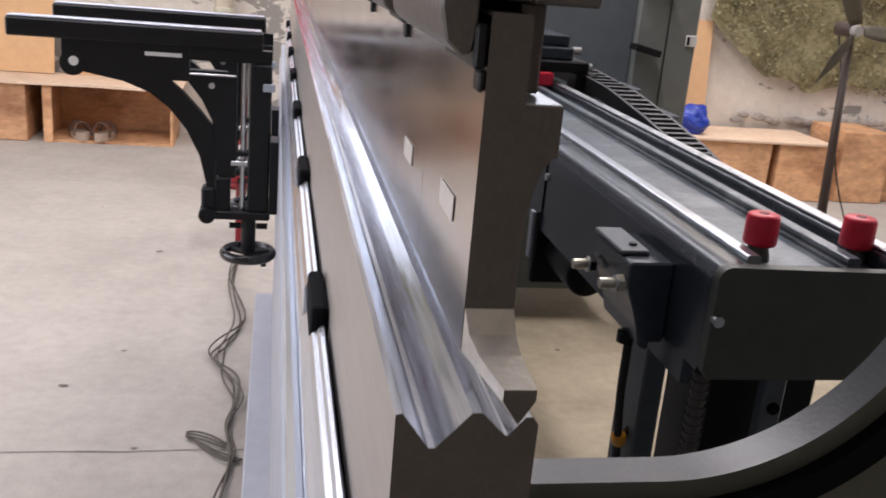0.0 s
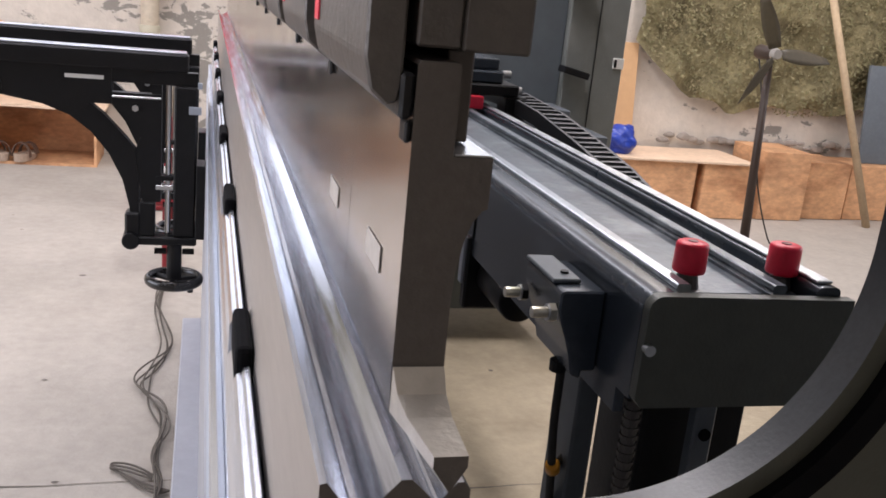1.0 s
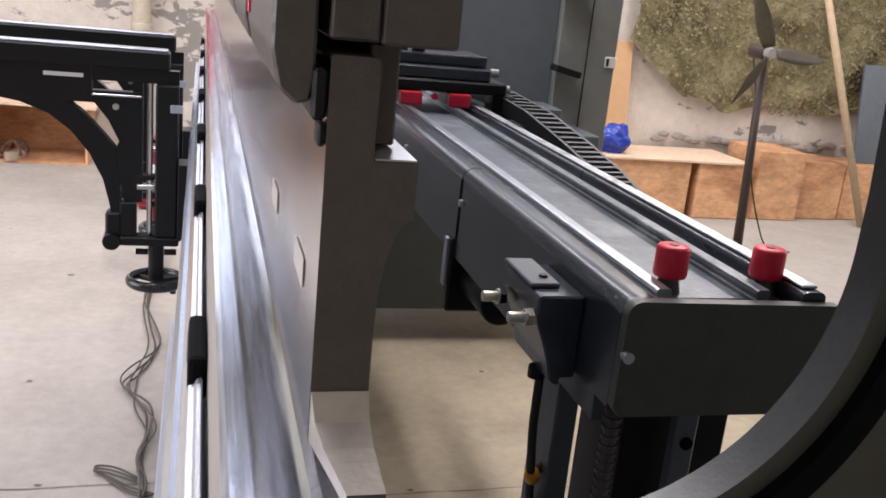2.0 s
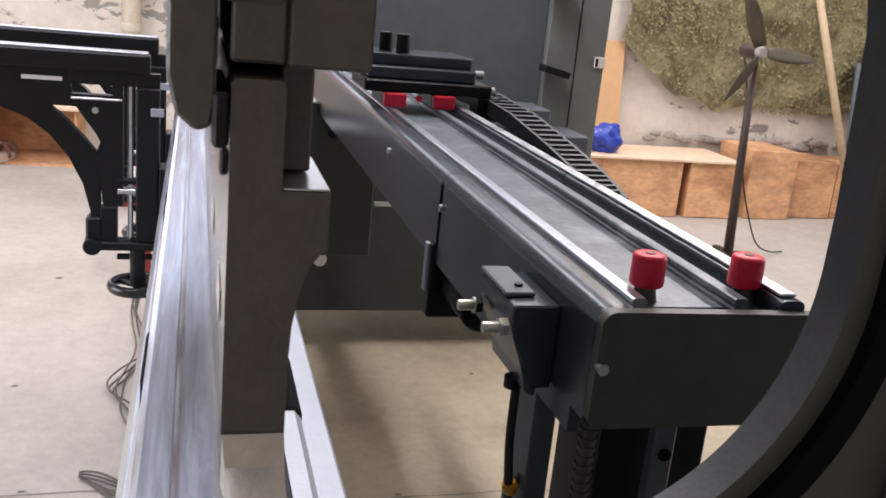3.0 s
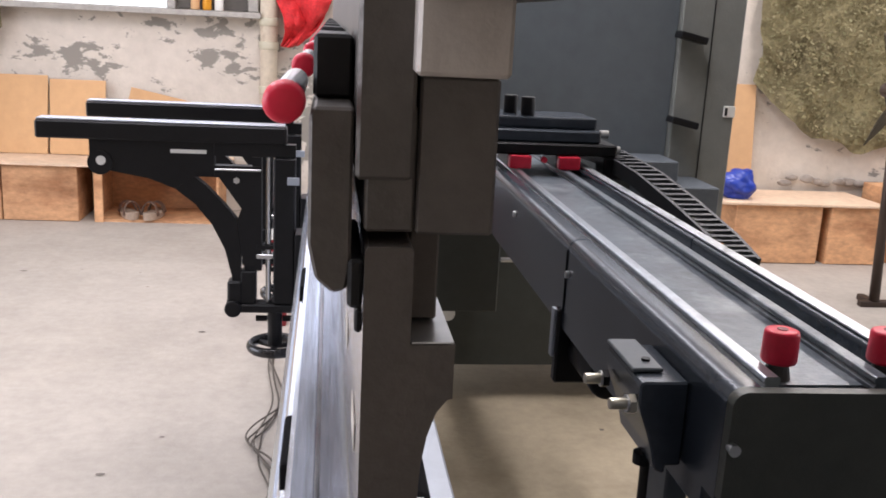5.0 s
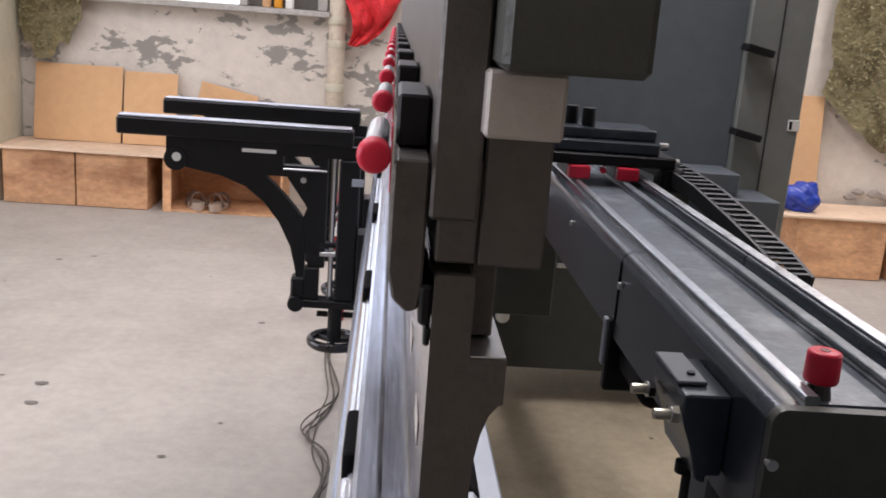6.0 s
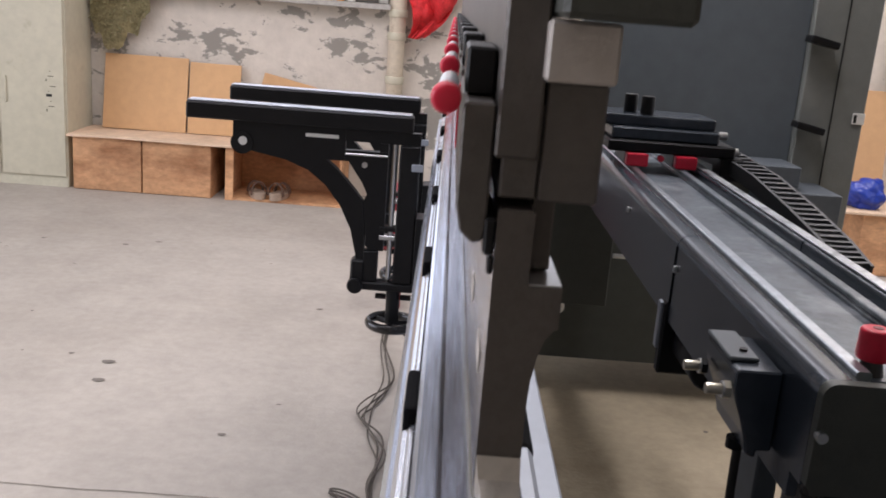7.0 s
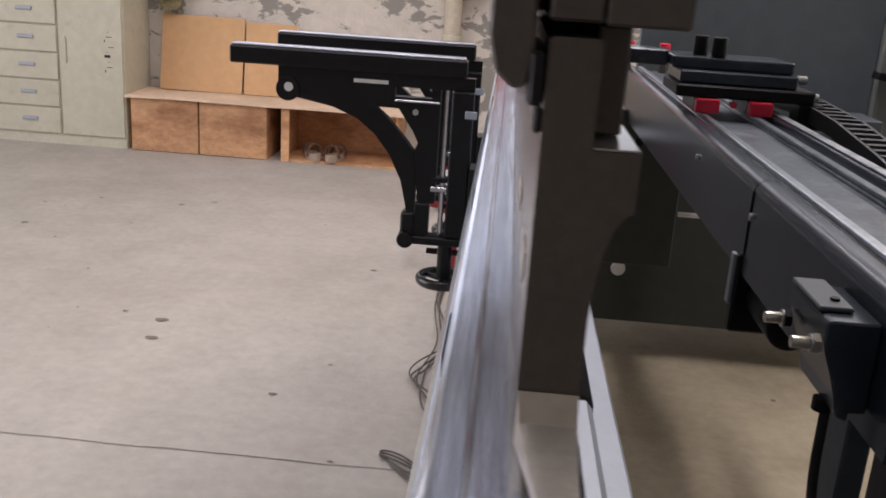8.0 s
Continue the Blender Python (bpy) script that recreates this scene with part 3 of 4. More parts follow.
bracket = thing("sensor_bracket", "black bracket with two zinc bolts below the gauge beam", "bracket")
part("block", prism_y([(0.2878, 0.9445), (0.2475, 0.9445), (0.2440, 0.942), (0.2440, 0.9265), (0.2475, 0.914), (0.2540, 0.898), (0.2600, 0.880), (0.2640, 0.862), (0.2740, 0.858), (0.2740, 0.866), (0.2878, 0.866)], 0.703, 0.80, 0.0018), BEAM, bracket)
part("top_plate", box(0.2435, 0.272, 0.725, 0.803, 0.9448, 0.949, 0.0012, 1), MOTOR, bracket, "grey clamping plate")
part("plate_screw", cyl((0.262, 0.745, 0.9492), (0.262, 0.745, 0.9512), 0.004, seg=12), BLACK, bracket)
part("cable_gland", cyl((0.2655, 0.738, 0.852), (0.2655, 0.738, 0.863), 0.0085, seg=12), BLACK, bracket)
for y, z, m in ((0.790, 0.9135, BLACK), (0.712, 0.9215, BRASS)):
    bt = part("bolt", cyl((0.2205, y, z), (0.2436, y, z), 0.0052, seg=18, bevel=0.001), BRASS, bracket, "zinc plated bolt", smooth=True)
    part("nut", cyl((0.2375, y, z), (0.2434, y, z), 0.0088, seg=6), m, bt)
    part("washer", cyl((0.2355, y, z), (0.2372, y, z), 0.0078, seg=16), CHROME, bt)

col = thing("lift_column", "dark lifting column under the back gauge", "column")
part("column", box(0.345, 0.455, 0.70, 0.80, 0.12, 0.868, 0.003, 1), BLACK, col)
part("front_plate", box(0.292, 0.315, 0.74, 0.80, 0.12, 0.858, 0.002, 1), MOTOR, col, "grey front plate")
part("side_plate", box(0.376, 0.397, 0.66, 0.675, 0.3, 0.866, 0.002, 1), MOTOR, col)
part("side_hole", cyl((0.387, 0.6575, 0.82), (0.387, 0.6605, 0.82), 0.006, seg=14), DARKSLOT, col)
part("foot", box(0.27, 0.50, 0.66, 0.84, 0.0, 0.12, 0.004, 1), BLACK, col)
spindle = part("spindle", cyl((0.318, 0.675, 0.25), (0.318, 0.675, 0.866), 0.007, seg=12), CLAMP, col)
for k in range(30):
    part("thread", cyl((0.318, 0.675, 0.60 + k * 0.0088), (0.318, 0.675, 0.6038 + k * 0.0088), 0.0086, seg=10), CLAMP, spindle)

cb = thing("gauge_cable", "black cable hanging from the bracket with a yellow tie", "cable")
part("sheath", tube([(0.268, 0.735, 0.865), (0.268, 0.735, 0.84), (0.271, 0.742, 0.79), (0.282, 0.755, 0.73), (0.292, 0.77, 0.66), (0.288, 0.78, 0.4), (0.30, 0.78, 0.05), (0.33, 0.85, 0.012)], 0.0046), CABLE, cb, smooth=True)
part("tie", cyl((0.280, 0.750, 0.743), (0.284, 0.757, 0.731), 0.0078, seg=14, bevel=0.002), YELLOW, cb, "yellow cable tie", smooth=True)
part("loop", tube([(0.284, 0.757, 0.735), (0.31, 0.76, 0.765), (0.32, 0.765, 0.74), (0.30, 0.77, 0.70)], 0.004), CABLE, cb, smooth=True)

motor2 = thing("axis_motor", "black servo motor under the gauge beam", "motor")
part("body", cyl((0.328, 1.03, 0.815), (0.328, 1.14, 0.815), 0.028, seg=24, bevel=0.004), BLACK, motor2, smooth=True)
part("flange", box(0.285, 0.352, 1.141, 1.16, 0.765, 0.87, 0.003, 1), BLACK, motor2)
part("sensor", box(0.281, 0.2865, 1.15, 1.165, 0.80, 0.868, 0.001, 1), TABLE_TOP, motor2, "pale sensor strip")

sup = thing("gauge_support", "dark bracket plate carrying the gauge beam", "support plate")
# plate takes the same colour with the shade put in
part("plate", box(0.27, 0.455, 2.44, 2.46, 0.45, 0.871, 0.003, 1), FRAME_SHADED, sup)
part("bolt", cyl((0.33, 2.432, 0.79), (0.33, 2.441, 0.79), 0.012, seg=16), BLACK, sup)
part("tie_rod", cyl((0.46, 2.45, 0.60), (0.60, 2.45, 0.60), 0.007, seg=12), CHROME, sup)
part("rear_arm", box(0.37, 0.45, 2.461, 2.861, 0.52, 0.60, 0.003, 1), FRAME, sup)

car = thing("gauge_carriage", "dark carriage with stop fingers on the rails", "carriage")
for x in (0.336, 0.431):
    part("bearing", box(x - 0.021, x + 0.021, 1.715, 1.83, 0.9735, 0.999, 0.002, 1), CLAMP, car)
    part("wiper", box(x - 0.021, x + 0.021, 1.690, 1.7145, 0.974, 0.999, 0.003, 2), RED, car, "red end seal")
part("grease_cap", cyl((0.384, 1.703, 0.99), (0.384, 1.715, 0.99), 0.006, seg=12), RED, car)
part("base_plate", box(0.278, 0.525, 1.70, 1.86, 1.0, 1.022, 0.003, 1), BLACK, car)
part("upper_block", box(0.285, 0.495, 1.715, 1.86, 1.0225, 1.046, 0.003, 1), BEAM, car)
part("top_block", box(0.272, 0.492, 1.74, 1.87, 1.0465, 1.068, 0.004, 2), BEAM, car)
fin = part("finger_bar", box(0.15, 0.2715, 1.79, 1.86, 1.045, 1.074, 0.003, 1), BEAM, car, "long stop finger")
part("finger_tip", box(0.13, 0.1495, 1.795, 1.855, 1.048, 1.072, 0.003, 1), BLACK, fin)
for x, y in ((0.331, 1.80), (0.358, 1.765)):
    part("stud", cyl((x, y, 1.0685), (x, y, 1.104), 0.0135, seg=20, bevel=0.002), BLACK, car, smooth=True)
for z in (1.01, 1.04):
    part("side_bolt", cyl((0.4955 if z > 1.02 else 0.5255, 1.73, z), (0.512 if z > 1.02 else 0.538, 1.73, z), 0.008, seg=14), CHROME, car)
part("chain_arm", box(0.50, 0.545, 1.70, 1.76, 0.955, 0.9995, 0.003, 1), BLACK, car)

chain = thing("cable_chain", "black plastic cable carrier chain behind the gauge beam", "cable chain")
path = [Vector(p) for p in ((0.525, 1.95, 0.985), (0.54, 1.78, 0.988), (0.555, 1.60, 0.975), (0.570, 1.45, 0.950), (0.583, 1.33, 0.925), (0.590, 1.24, 0.90))]
pts = []
for a, b in zip(path, path[1:]):
    for k in range(6):
        pts.append(a.lerp(b, k / 6))
for a, b in zip(pts, pts[1:]):
    d = b - a
    m = Matrix.Translation((a + b) / 2) @ d.to_track_quat("Y", "Z").to_matrix().to_4x4()
    L = d.length / 2
    bm = box(-0.028, -0.022, -L * 1.05, L * 1.05, -0.014, 0.014)
    box(0.022, 0.028, -L * 1.05, L * 1.05, -0.014, 0.014, bm=bm)
    box(-0.0215, 0.0215, -L * 0.35, L * 0.35, 0.0115, 0.0145, bm=bm)
    box(-0.0215, 0.0215, -L * 0.35, L * 0.35, -0.0145, -0.0115, bm=bm)
    part("link", turned(bm, m), CHAIN, chain)
part("tray", box(0.51, 0.60, 1.15, 2.3, 0.845, 0.852, 0.001, 1), MOTOR, chain)
part("tray_arm", box(0.4785, 0.5095, 1.5, 1.54, 0.845, 0.872, 0.001, 1), BLACK, chain)

# ---- front support arms ----


def support_arm(y):
    ob = thing("support_arm", "black painted front support arm with a handwheel", "support arm", "front support arms", at=(0, y, 0))
    part("top_bar", box(-0.537, -0.100, -0.022, 0.022, 1.004, 1.036, 0.003, 1), BLACK, ob)
    part("wear_strip", box(-0.535, -0.104, -0.018, 0.018, 1.0362, 1.0395, 0.001, 1), material("strip_steel", (0.42, 0.44, 0.5), 0.35, 0.8, 0.1, 20), ob, "worn bright top strip")
    # bracket plate with its openings: web, curved strut, inner plate
    part("web", prism_y([(-0.448, 1.0035), (-0.230, 1.0035), (-0.230, 0.941), (-0.266, 0.941), (-0.300, 0.9175), (-0.345, 0.935), (-0.400, 0.945), (-0.448, 0.955)], -0.012, 0.012), BLACK, ob)
    outer = [(-0.300, 0.9174), (-0.265, 0.890), (-0.235, 0.852), (-0.212, 0.805), (-0.200, 0.755), (-0.195, 0.701)]
    inner = [(-0.266, 0.9409), (-0.244, 0.923), (-0.225, 0.903), (-0.206, 0.882), (-0.190, 0.862), (-0.1835, 0.80), (-0.1835, 0.701)]
    part("curved_strut", prism_y(outer + inner[::-1], -0.0115, 0.0115), BLACK, ob)
    part("upper_web", box(-0.2298, -0.0835, -0.0115, 0.0115, 0.980, 1.0035), BLACK, ob)
    part("inner_plate", prism_y([(-0.2298, 0.962), (-0.145, 0.962), (-0.145, 0.765), (-0.176, 0.765), (-0.183, 0.80), (-0.1895, 0.8615), (-0.1815, 0.883), (-0.222, 0.9405), (-0.2298, 0.9405)], -0.0112, 0.0112), BLACK, ob)
    part("ear", cyl((-0.43, -0.014, 0.962), (-0.43, 0.014, 0.962), 0.022, seg=24), BLACK, ob)
    part("ear_hole", cyl((-0.428, -0.0146, 0.966), (-0.428, -0.0142, 0.966), 0.0085, seg=20), WHITE, ob, "pale hole through the ear")
    part("web_slot", box(-0.307, -0.243, -0.0128, -0.0122, 0.983, 0.990), WHITE, ob, "pale slot in the web")
    part("inner_post", box(-0.183, -0.155, -0.016, 0.016, 0.7008, 0.7645, 0.002, 1), BLACK, ob)
    part("post_neck", box(-0.162, -0.145, -0.0112, 0.0112, 0.9625, 0.9795), BLACK, ob)
    part("main_post", box(-0.123, -0.0835, -0.02, 0.02, 0.7008, 0.9795, 0.003, 1), BLACK, ob)
    part("ledge_strip", box(-0.229, -0.146, -0.0165, -0.0117, 0.9535, 0.9575, 0.001, 1), CHROME, ob, "bright edge strip")
    part("plate_bolt", cyl((-0.190, -0.0165, 0.936), (-0.190, -0.0114, 0.936), 0.006, seg=6), CHROME, ob)
    part("screw_spindle", cyl((-0.133, 0.0, 0.7008), (-0.133, 0.0, 0.9795), 0.005, seg=12), CHROME, ob, "bright threaded spindle")
    part("slide_block", box(-0.083, -0.0665, -0.03, 0.03, 0.70, 0.84, 0.001, 1), BLACK, ob)
    part("lock_plate", box(-0.098, -0.076, -0.027, -0.0205, 0.932, 0.946, 0.001, 1), TABLE_TOP, ob, "bright lock plate")
    for z, m in ((0.806, BLACK), (0.788, CHROME)):
        part("rung", box(-0.1545, -0.1235, -0.012, 0.012, z, z + 0.009, 0.001, 1), m, ob)
    part("foot_bar", box(-0.195, -0.080, -0.02, 0.02, 0.684, 0.7005, 0.003, 1), BLACK, ob)
    part("foot_nut", cyl((-0.197, -0.026, 0.692), (-0.197, 0.026, 0.692), 0.016, seg=16, bevel=0.003), BLACK, ob)
    part("foot_lug", box(-0.208, -0.18, -0.018, 0.018, 0.695, 0.745, 0.004, 1), BLACK, ob)
    part("stem", cyl((-0.120, 0, 0.615), (-0.120, 0, 0.705), 0.014, seg=18), BLACK, ob)
    for sx in (-1, 1):
        part("lock_bolt", cyl((-0.120 + sx * 0.0145, 0, 0.668), (-0.120 + sx * 0.036, 0, 0.668), 0.006, seg=8), BLACK, ob)
    bmw = bmesh.new()
    R, r, na, nb = 0.047, 0.0075, 32, 10
    vv = [[bmw.verts.new(((R + r * math.cos(b)) * math.cos(a) - 0.120, (R + r * math.cos(b)) * math.sin(a), 0.613 + 1.3 * r * math.sin(b))) for b in [2 * math.pi * j / nb for j in range(nb)]] for a in [2 * math.pi * i / na for i in range(na)]]
    for i in range(na):
        for j in range(nb):
            bmw.faces.new((vv[i][j], vv[(i + 1) % na][j], vv[(i + 1) % na][(j + 1) % nb], vv[i][(j + 1) % nb]))
    w = part("handwheel", bmw, material("wheel_plastic", (0.015, 0.014, 0.014), 0.25, 0, 0.1, 30), ob, "glossy black handwheel", smooth=True)
    for a in (20, 140, 260):
        ca, sa = math.cos(radians(a)), math.sin(radians(a))
        part("spoke", cyl((-0.120, 0, 0.612), (-0.120 + 0.044 * ca, 0.044 * sa, 0.611), 0.0055, seg=10), BLACK, w)
    part("crank", cyl((-0.090, 0.033, 0.60), (-0.090, 0.033, 0.575), 0.006, seg=10), BLACK, w)
    return ob


arm = support_arm(1.705)
copy_thing(arm, pose(0, 2.06, 0))
jack = thing("hand_jack", "dark red lifting jack beside the wall", "jack")
part("body", box(-0.33, -0.16, 4.55, 4.85, 0.0, 0.30, 0.02, 2), DARKRED, jack)
part("pump", cyl((-0.20, 4.6, 0.30), (-0.20, 4.6, 0.46), 0.045, seg=18, bevel=0.006), DARKRED, jack, smooth=True)
part("rod", cyl((-0.20, 4.6, 0.46), (-0.20, 4.6, 0.58), 0.02, seg=14), CHROME, jack)
fuse = thing("fuse_box", "red and white box on a steel stand", "box")
part("case", box(-0.30, -0.10, 3.55, 3.75, 0.28, 0.52, 0.012, 2), DARKRED, fuse)
part("panel", box(-0.28, -0.20, 3.546, 3.5495, 0.38, 0.44), WHITE, fuse)
part("leg", box(-0.22, -0.18, 3.62, 3.68, 0.0, 0.2795, 0.004, 1), DARKRED, fuse)

# ---- wires on the floor along the table ----
wires = thing("floor_wires", "bundle of thin dark wires lying along the table", "wire bundle")
base = [(-0.215, 3.45), (-0.235, 3.25), (-0.20, 3.02), (-0.165, 2.80), (-0.235, 2.62), (-0.245, 2.52), (-0.20, 2.40), (-0.175, 2.25), (-0.195, 2.10), (-0.17, 1.98), (-0.185, 1.86), (-0.20, 1.70), (-0.19, 1.5)]
for k in range(5):
    pp = [(x + 0.018 + 0.055 * noise.noise(Vector((i * 0.9, k * 3.1, 0))), y + 0.03 * noise.noise(Vector((i * 0.7, k * 2.3, 9))), 0.005 + 0.004 * k + 0.012 * abs(noise.noise(Vector((i * 1.3, k, 4))))) for i, (x, y) in enumerate(base)]
    part("wire", tube(pp, 0.0027), WIRE, wires, smooth=True)
for k in range(3):
    pp = [(-0.17, 2.0 + 0.01 * k, 0.012), (-0.21, 2.02 + 0.02 * k, 0.02), (-0.28, 2.07 + 0.01 * k, 0.012), (-0.25, 2.05, 0.006), (-0.16, 1.96 - 0.02 * k, 0.012), (-0.13, 1.95, 0.01)]
    part("loop", tube(pp, 0.0028), WIRE, wires, smooth=True)

# ---- left side of the far wall ----


def crate(x0, x1, y0, y1, h, opened, lab):
    ob = thing("plywood_crate", lab, "crate", "crates along the wall", at=(x0, y0, 0))
    w, d, t = x1 - x0, y1 - y0, 0.014
    part("side", box(0, t, t + 0.001, d, 0, h, 0.001, 1), PLY, ob)
    part("side", box(w - t, w, t + 0.001, d, 0, h, 0.001, 1), PLY, ob)
    part("back", box(t + 0.001, w - t - 0.001, d - t, d, 0, h), PLY, ob)
    part("bottom", box(t + 0.001, w - t - 0.001, t + 0.001, d - t - 0.001, 0.0, t), PLY, ob)
    if not opened:
        part("front", box(0, w, 0, t, 0.004, h, 0.002, 1), PLY, ob)
        part("lid", box(t + 0.001, w - t - 0.001, t + 0.001, d - t - 0.001, h - t, h), PLY, ob)
    else:
        part("post", box(0, 0.05, -0.001, t - 0.001, 0, h, 0.002, 1), PLY, ob)
    return ob


crate(-2.30, -1.885, 5.48, 5.90, 0.325, False, "orange brown plywood crate standing on the floor")
crate(-1.875, -1.46, 5.48, 5.90, 0.325, False, "scuffed orange plywood crate standing on the floor")
crate(-1.37, -0.66, 5.48, 5.90, 0.325, True, "open plywood crate with a pair of sandals inside")
bm = bmesh.new()
g = []
for i in range(29):
    for_row = []
    for j in range(5):
        x = -2.33 + 1.72 * i / 28
        y = 5.455 + 0.445 * j / 4 + (0.008 * noise.noise(Vector((x * 5, 0, 0))) if j == 0 else 0)
        for_row.append((x, y, 0.333 + 0.008 * noise.noise(Vector((x * 2.5, y * 3, 1))) + 0.004))
    g.append(for_row)
lo = [[bm.verts.new((x, y, z - 0.008)) for x, y, z in r] for r in g]
hi = [[bm.verts.new((x, y, z + 0.006)) for x, y, z in r] for r in g]
for i in range(28):
    for j in range(4):
        bm.faces.new((hi[i][j], hi[i + 1][j], hi[i + 1][j + 1], hi[i][j + 1]))
        bm.faces.new((lo[i][j], lo[i][j + 1], lo[i + 1][j + 1], lo[i + 1][j]))
    bm.faces.new((lo[i][0], lo[i + 1][0], hi[i + 1][0], hi[i][0]))
    bm.faces.new((lo[i][4], hi[i][4], hi[i + 1][4], lo[i + 1][4]))
for i in (0, 28):
    for j in range(4):
        bm.faces.new((lo[i][j], hi[i][j], hi[i][j + 1], lo[i][j + 1]))
solid("cardboard_cover", bm, CARD_TOP, "worn flattened cardboard covering the row of crates", "cardboard")


def leaning_card(x0, x1, y, z0, h, tilt, lab, roll=0.0):
    bm = box(0, x1 - x0, -0.004, 0.004, 0, h, 0.001, 1)
    ob = solid("cardboard_sheet", bm, CARD, lab, "cardboard", "cardboard sheets")
    ob.matrix_world = pose(x0, y, z0, -tilt, roll, 0)
    return ob


leaning_card(-2.235, -1.705, 5.80, 0.345, 0.47, 10, "tall brown cardboard sheet leaning on the wall", 0)
leaning_card(-1.695, -1.37, 5.81, 0.345, 0.45, 9, "brown cardboard sheet leaning on the wall", 0)
leaning_card(-1.31, -0.95, 5.83, 0.352, 0.42, 9, "low cardboard sheet leaning on the wall", 12)
SOLE = material("shoe_sole", (0.36, 0.27, 0.20), 0.8, 0, 0.15, 20)
for k, sx in enumerate((-1.20, -1.05)):
    at = Matrix.Translation((sx, 5.60, 0.016)) @ pose(0, 0, 0, 0, 0, 24 - 34 * k)
    shoe = thing("sandal", "worn tan sandal with a dark strap in the open crate", "sandal", "pair of sandals")
    bm = bmesh.new()
    lo_s, hi_s = [], []
    for q in range(28):
        a = 2 * math.pi * q / 28
        px, py = 0.046 * math.cos(a) * (1.0 - 0.16 * math.sin(a)), 0.132 * math.sin(a)
        lift = 0.012 + 0.018 * max(0, -math.sin(a))
        lo_s.append(bm.verts.new((px, py, 0)))
        hi_s.append(bm.verts.new((px * 1.05, py * 1.02, lift + 0.016)))
    for q in range(28):
        bm.faces.new((lo_s[q], lo_s[(q + 1) % 28], hi_s[(q + 1) % 28], hi_s[q]))
    bm.faces.new(lo_s[::-1])
    bm.faces.new(hi_s)
    part("sole", turned(bm, at), SOLE, shoe, "tan rubber sole", smooth=False)
    for y0, wd, rise, nm in ((0.035, 0.05, 0.062, "strap"), (-0.075, 0.03, 0.080, "heel_strap")):
        bm = bmesh.new()
        rows = []
        for q in range(13):
            a = math.pi * q / 12
            rows.append([bm.verts.new(((0.047 + t) * math.cos(a), y0 + u * wd / 2, 0.022 + (rise + t) * math.sin(a))) for u, t in ((-1, 0), (1, 0), (1, 0.004), (-1, 0.004))])
        for a, b in zip(rows, rows[1:]):
            for q in range(4):
                bm.faces.new((a[q], a[(q + 1) % 4], b[(q + 1) % 4], b[q]))
        bm.faces.new(rows[0])
        bm.faces.new(rows[-1][::-1])
        part(nm, turned(bm, at), SHOE, shoe, "dark leather strap")

cab = thing("steel_cabinet", "cream painted steel cabinet with drawers and a door", "cabinet")
part("body", box(-3.35, -2.335, 5.50, 5.90, 0.0, 1.85, 0.004, 1), CABINET, cab)
part("plinth", box(-3.34, -2.34, 5.497, 5.4995, 0.0, 0.05), material("plinth_paint", (0.50, 0.47, 0.36), 0.6, 0, 0.1, 8), cab)
door = part("door", box(-2.735, -2.345, 5.488, 5.4995, 0.065, 1.83, 0.003, 1), CABINET, cab)
part("handle", box(-2.705, -2.69, 5.478, 5.4875, 0.50, 0.66, 0.003, 1), CABINET, door, "recessed cream handle")
for k in range(6):
    z = 0.065 + k * 0.165
    dr = part("drawer", box(-3.33, -2.75, 5.486, 5.4995, z, z + 0.155, 0.004, 1), CABINET, cab)
    part("label_slot", box(-2.99, -2.89, 5.477, 5.4855, z + 0.075, z + 0.098, 0.003, 1), TABLE_GREY, dr, "grey card slot")
for k in range(9):
    part("scribble", box(-2.455 + 0.012 * (k % 3), -2.449 + 0.012 * (k % 3) + 0.03 * (k % 2), 5.4868, 5.4878, 0.46 + k * 0.03, 0.464 + k * 0.03 + 0.012 * (k % 3 == 0)), BLACK, door)

# window ledge, pipe, red cloth on the wall
SILL = material("sill_paint", (0.36, 0.34, 0.31), 0.8, 0, 0.2, 8, 0.2, 40)
win = thing("window_1", "old window with a wooden sill above the bench", "window", kind="structure")
part("sill", box(-2.0, -0.44, 5.80, 5.919, 1.20, 1.235, 0.004, 1), SILL, win, "weathered grey sill")
part("frame", box(-2.0, -1.94, 5.87, 5.919, 1.236, 2.9, 0.004, 1), SILL, win)
part("frame", box(-0.52, -0.46, 5.87, 5.919, 1.236, 2.9, 0.004, 1), SILL, win)
part("frame", box(-1.0, -0.95, 5.87, 5.919, 1.236, 2.9, 0.004, 1), SILL, win)
# pane emission stands in for daylight, mainly to brighten reflections in the steel
PANE_GLOW = material("glowing_pane", (0.75, 0.75, 0.74), 0.3, 0, 0.05, 4)
PANE_GLOW.node_tree.nodes["Principled BSDF"].inputs["Emission Color"].default_value = (0.86, 0.93, 1.0, 1)
PANE_GLOW.node_tree.nodes["Principled BSDF"].inputs["Emission Strength"].default_value = 1.15
# panes run up to 2.9, unseen above about 1.3, for the same reflections
part("pane", box(-1.935, -1.005, 5.905, 5.918, 1.24, 2.9), PANE_GLOW, win, "dusty pane glowing in place of daylight")
part("pane", box(-0.945, -0.525, 5.905, 5.918, 1.505, 2.9), PANE_GLOW, win, "dusty pane glowing in place of daylight")
# added window out of view, a bright surface for the gauge beam to reflect
win3 = thing("window_3", "unseen high window added for reflections in beam and die", "window", kind="structure")
part("frame", box(-0.26, 0.84, 5.87, 5.919, 1.66, 1.70, 0.004, 1), SILL, win3)
for fx in (-0.26, 0.27, 0.80):
    part("mullion", box(fx, fx + 0.04, 5.87, 5.919, 1.701, 2.95, 0.004, 1), SILL, win3)
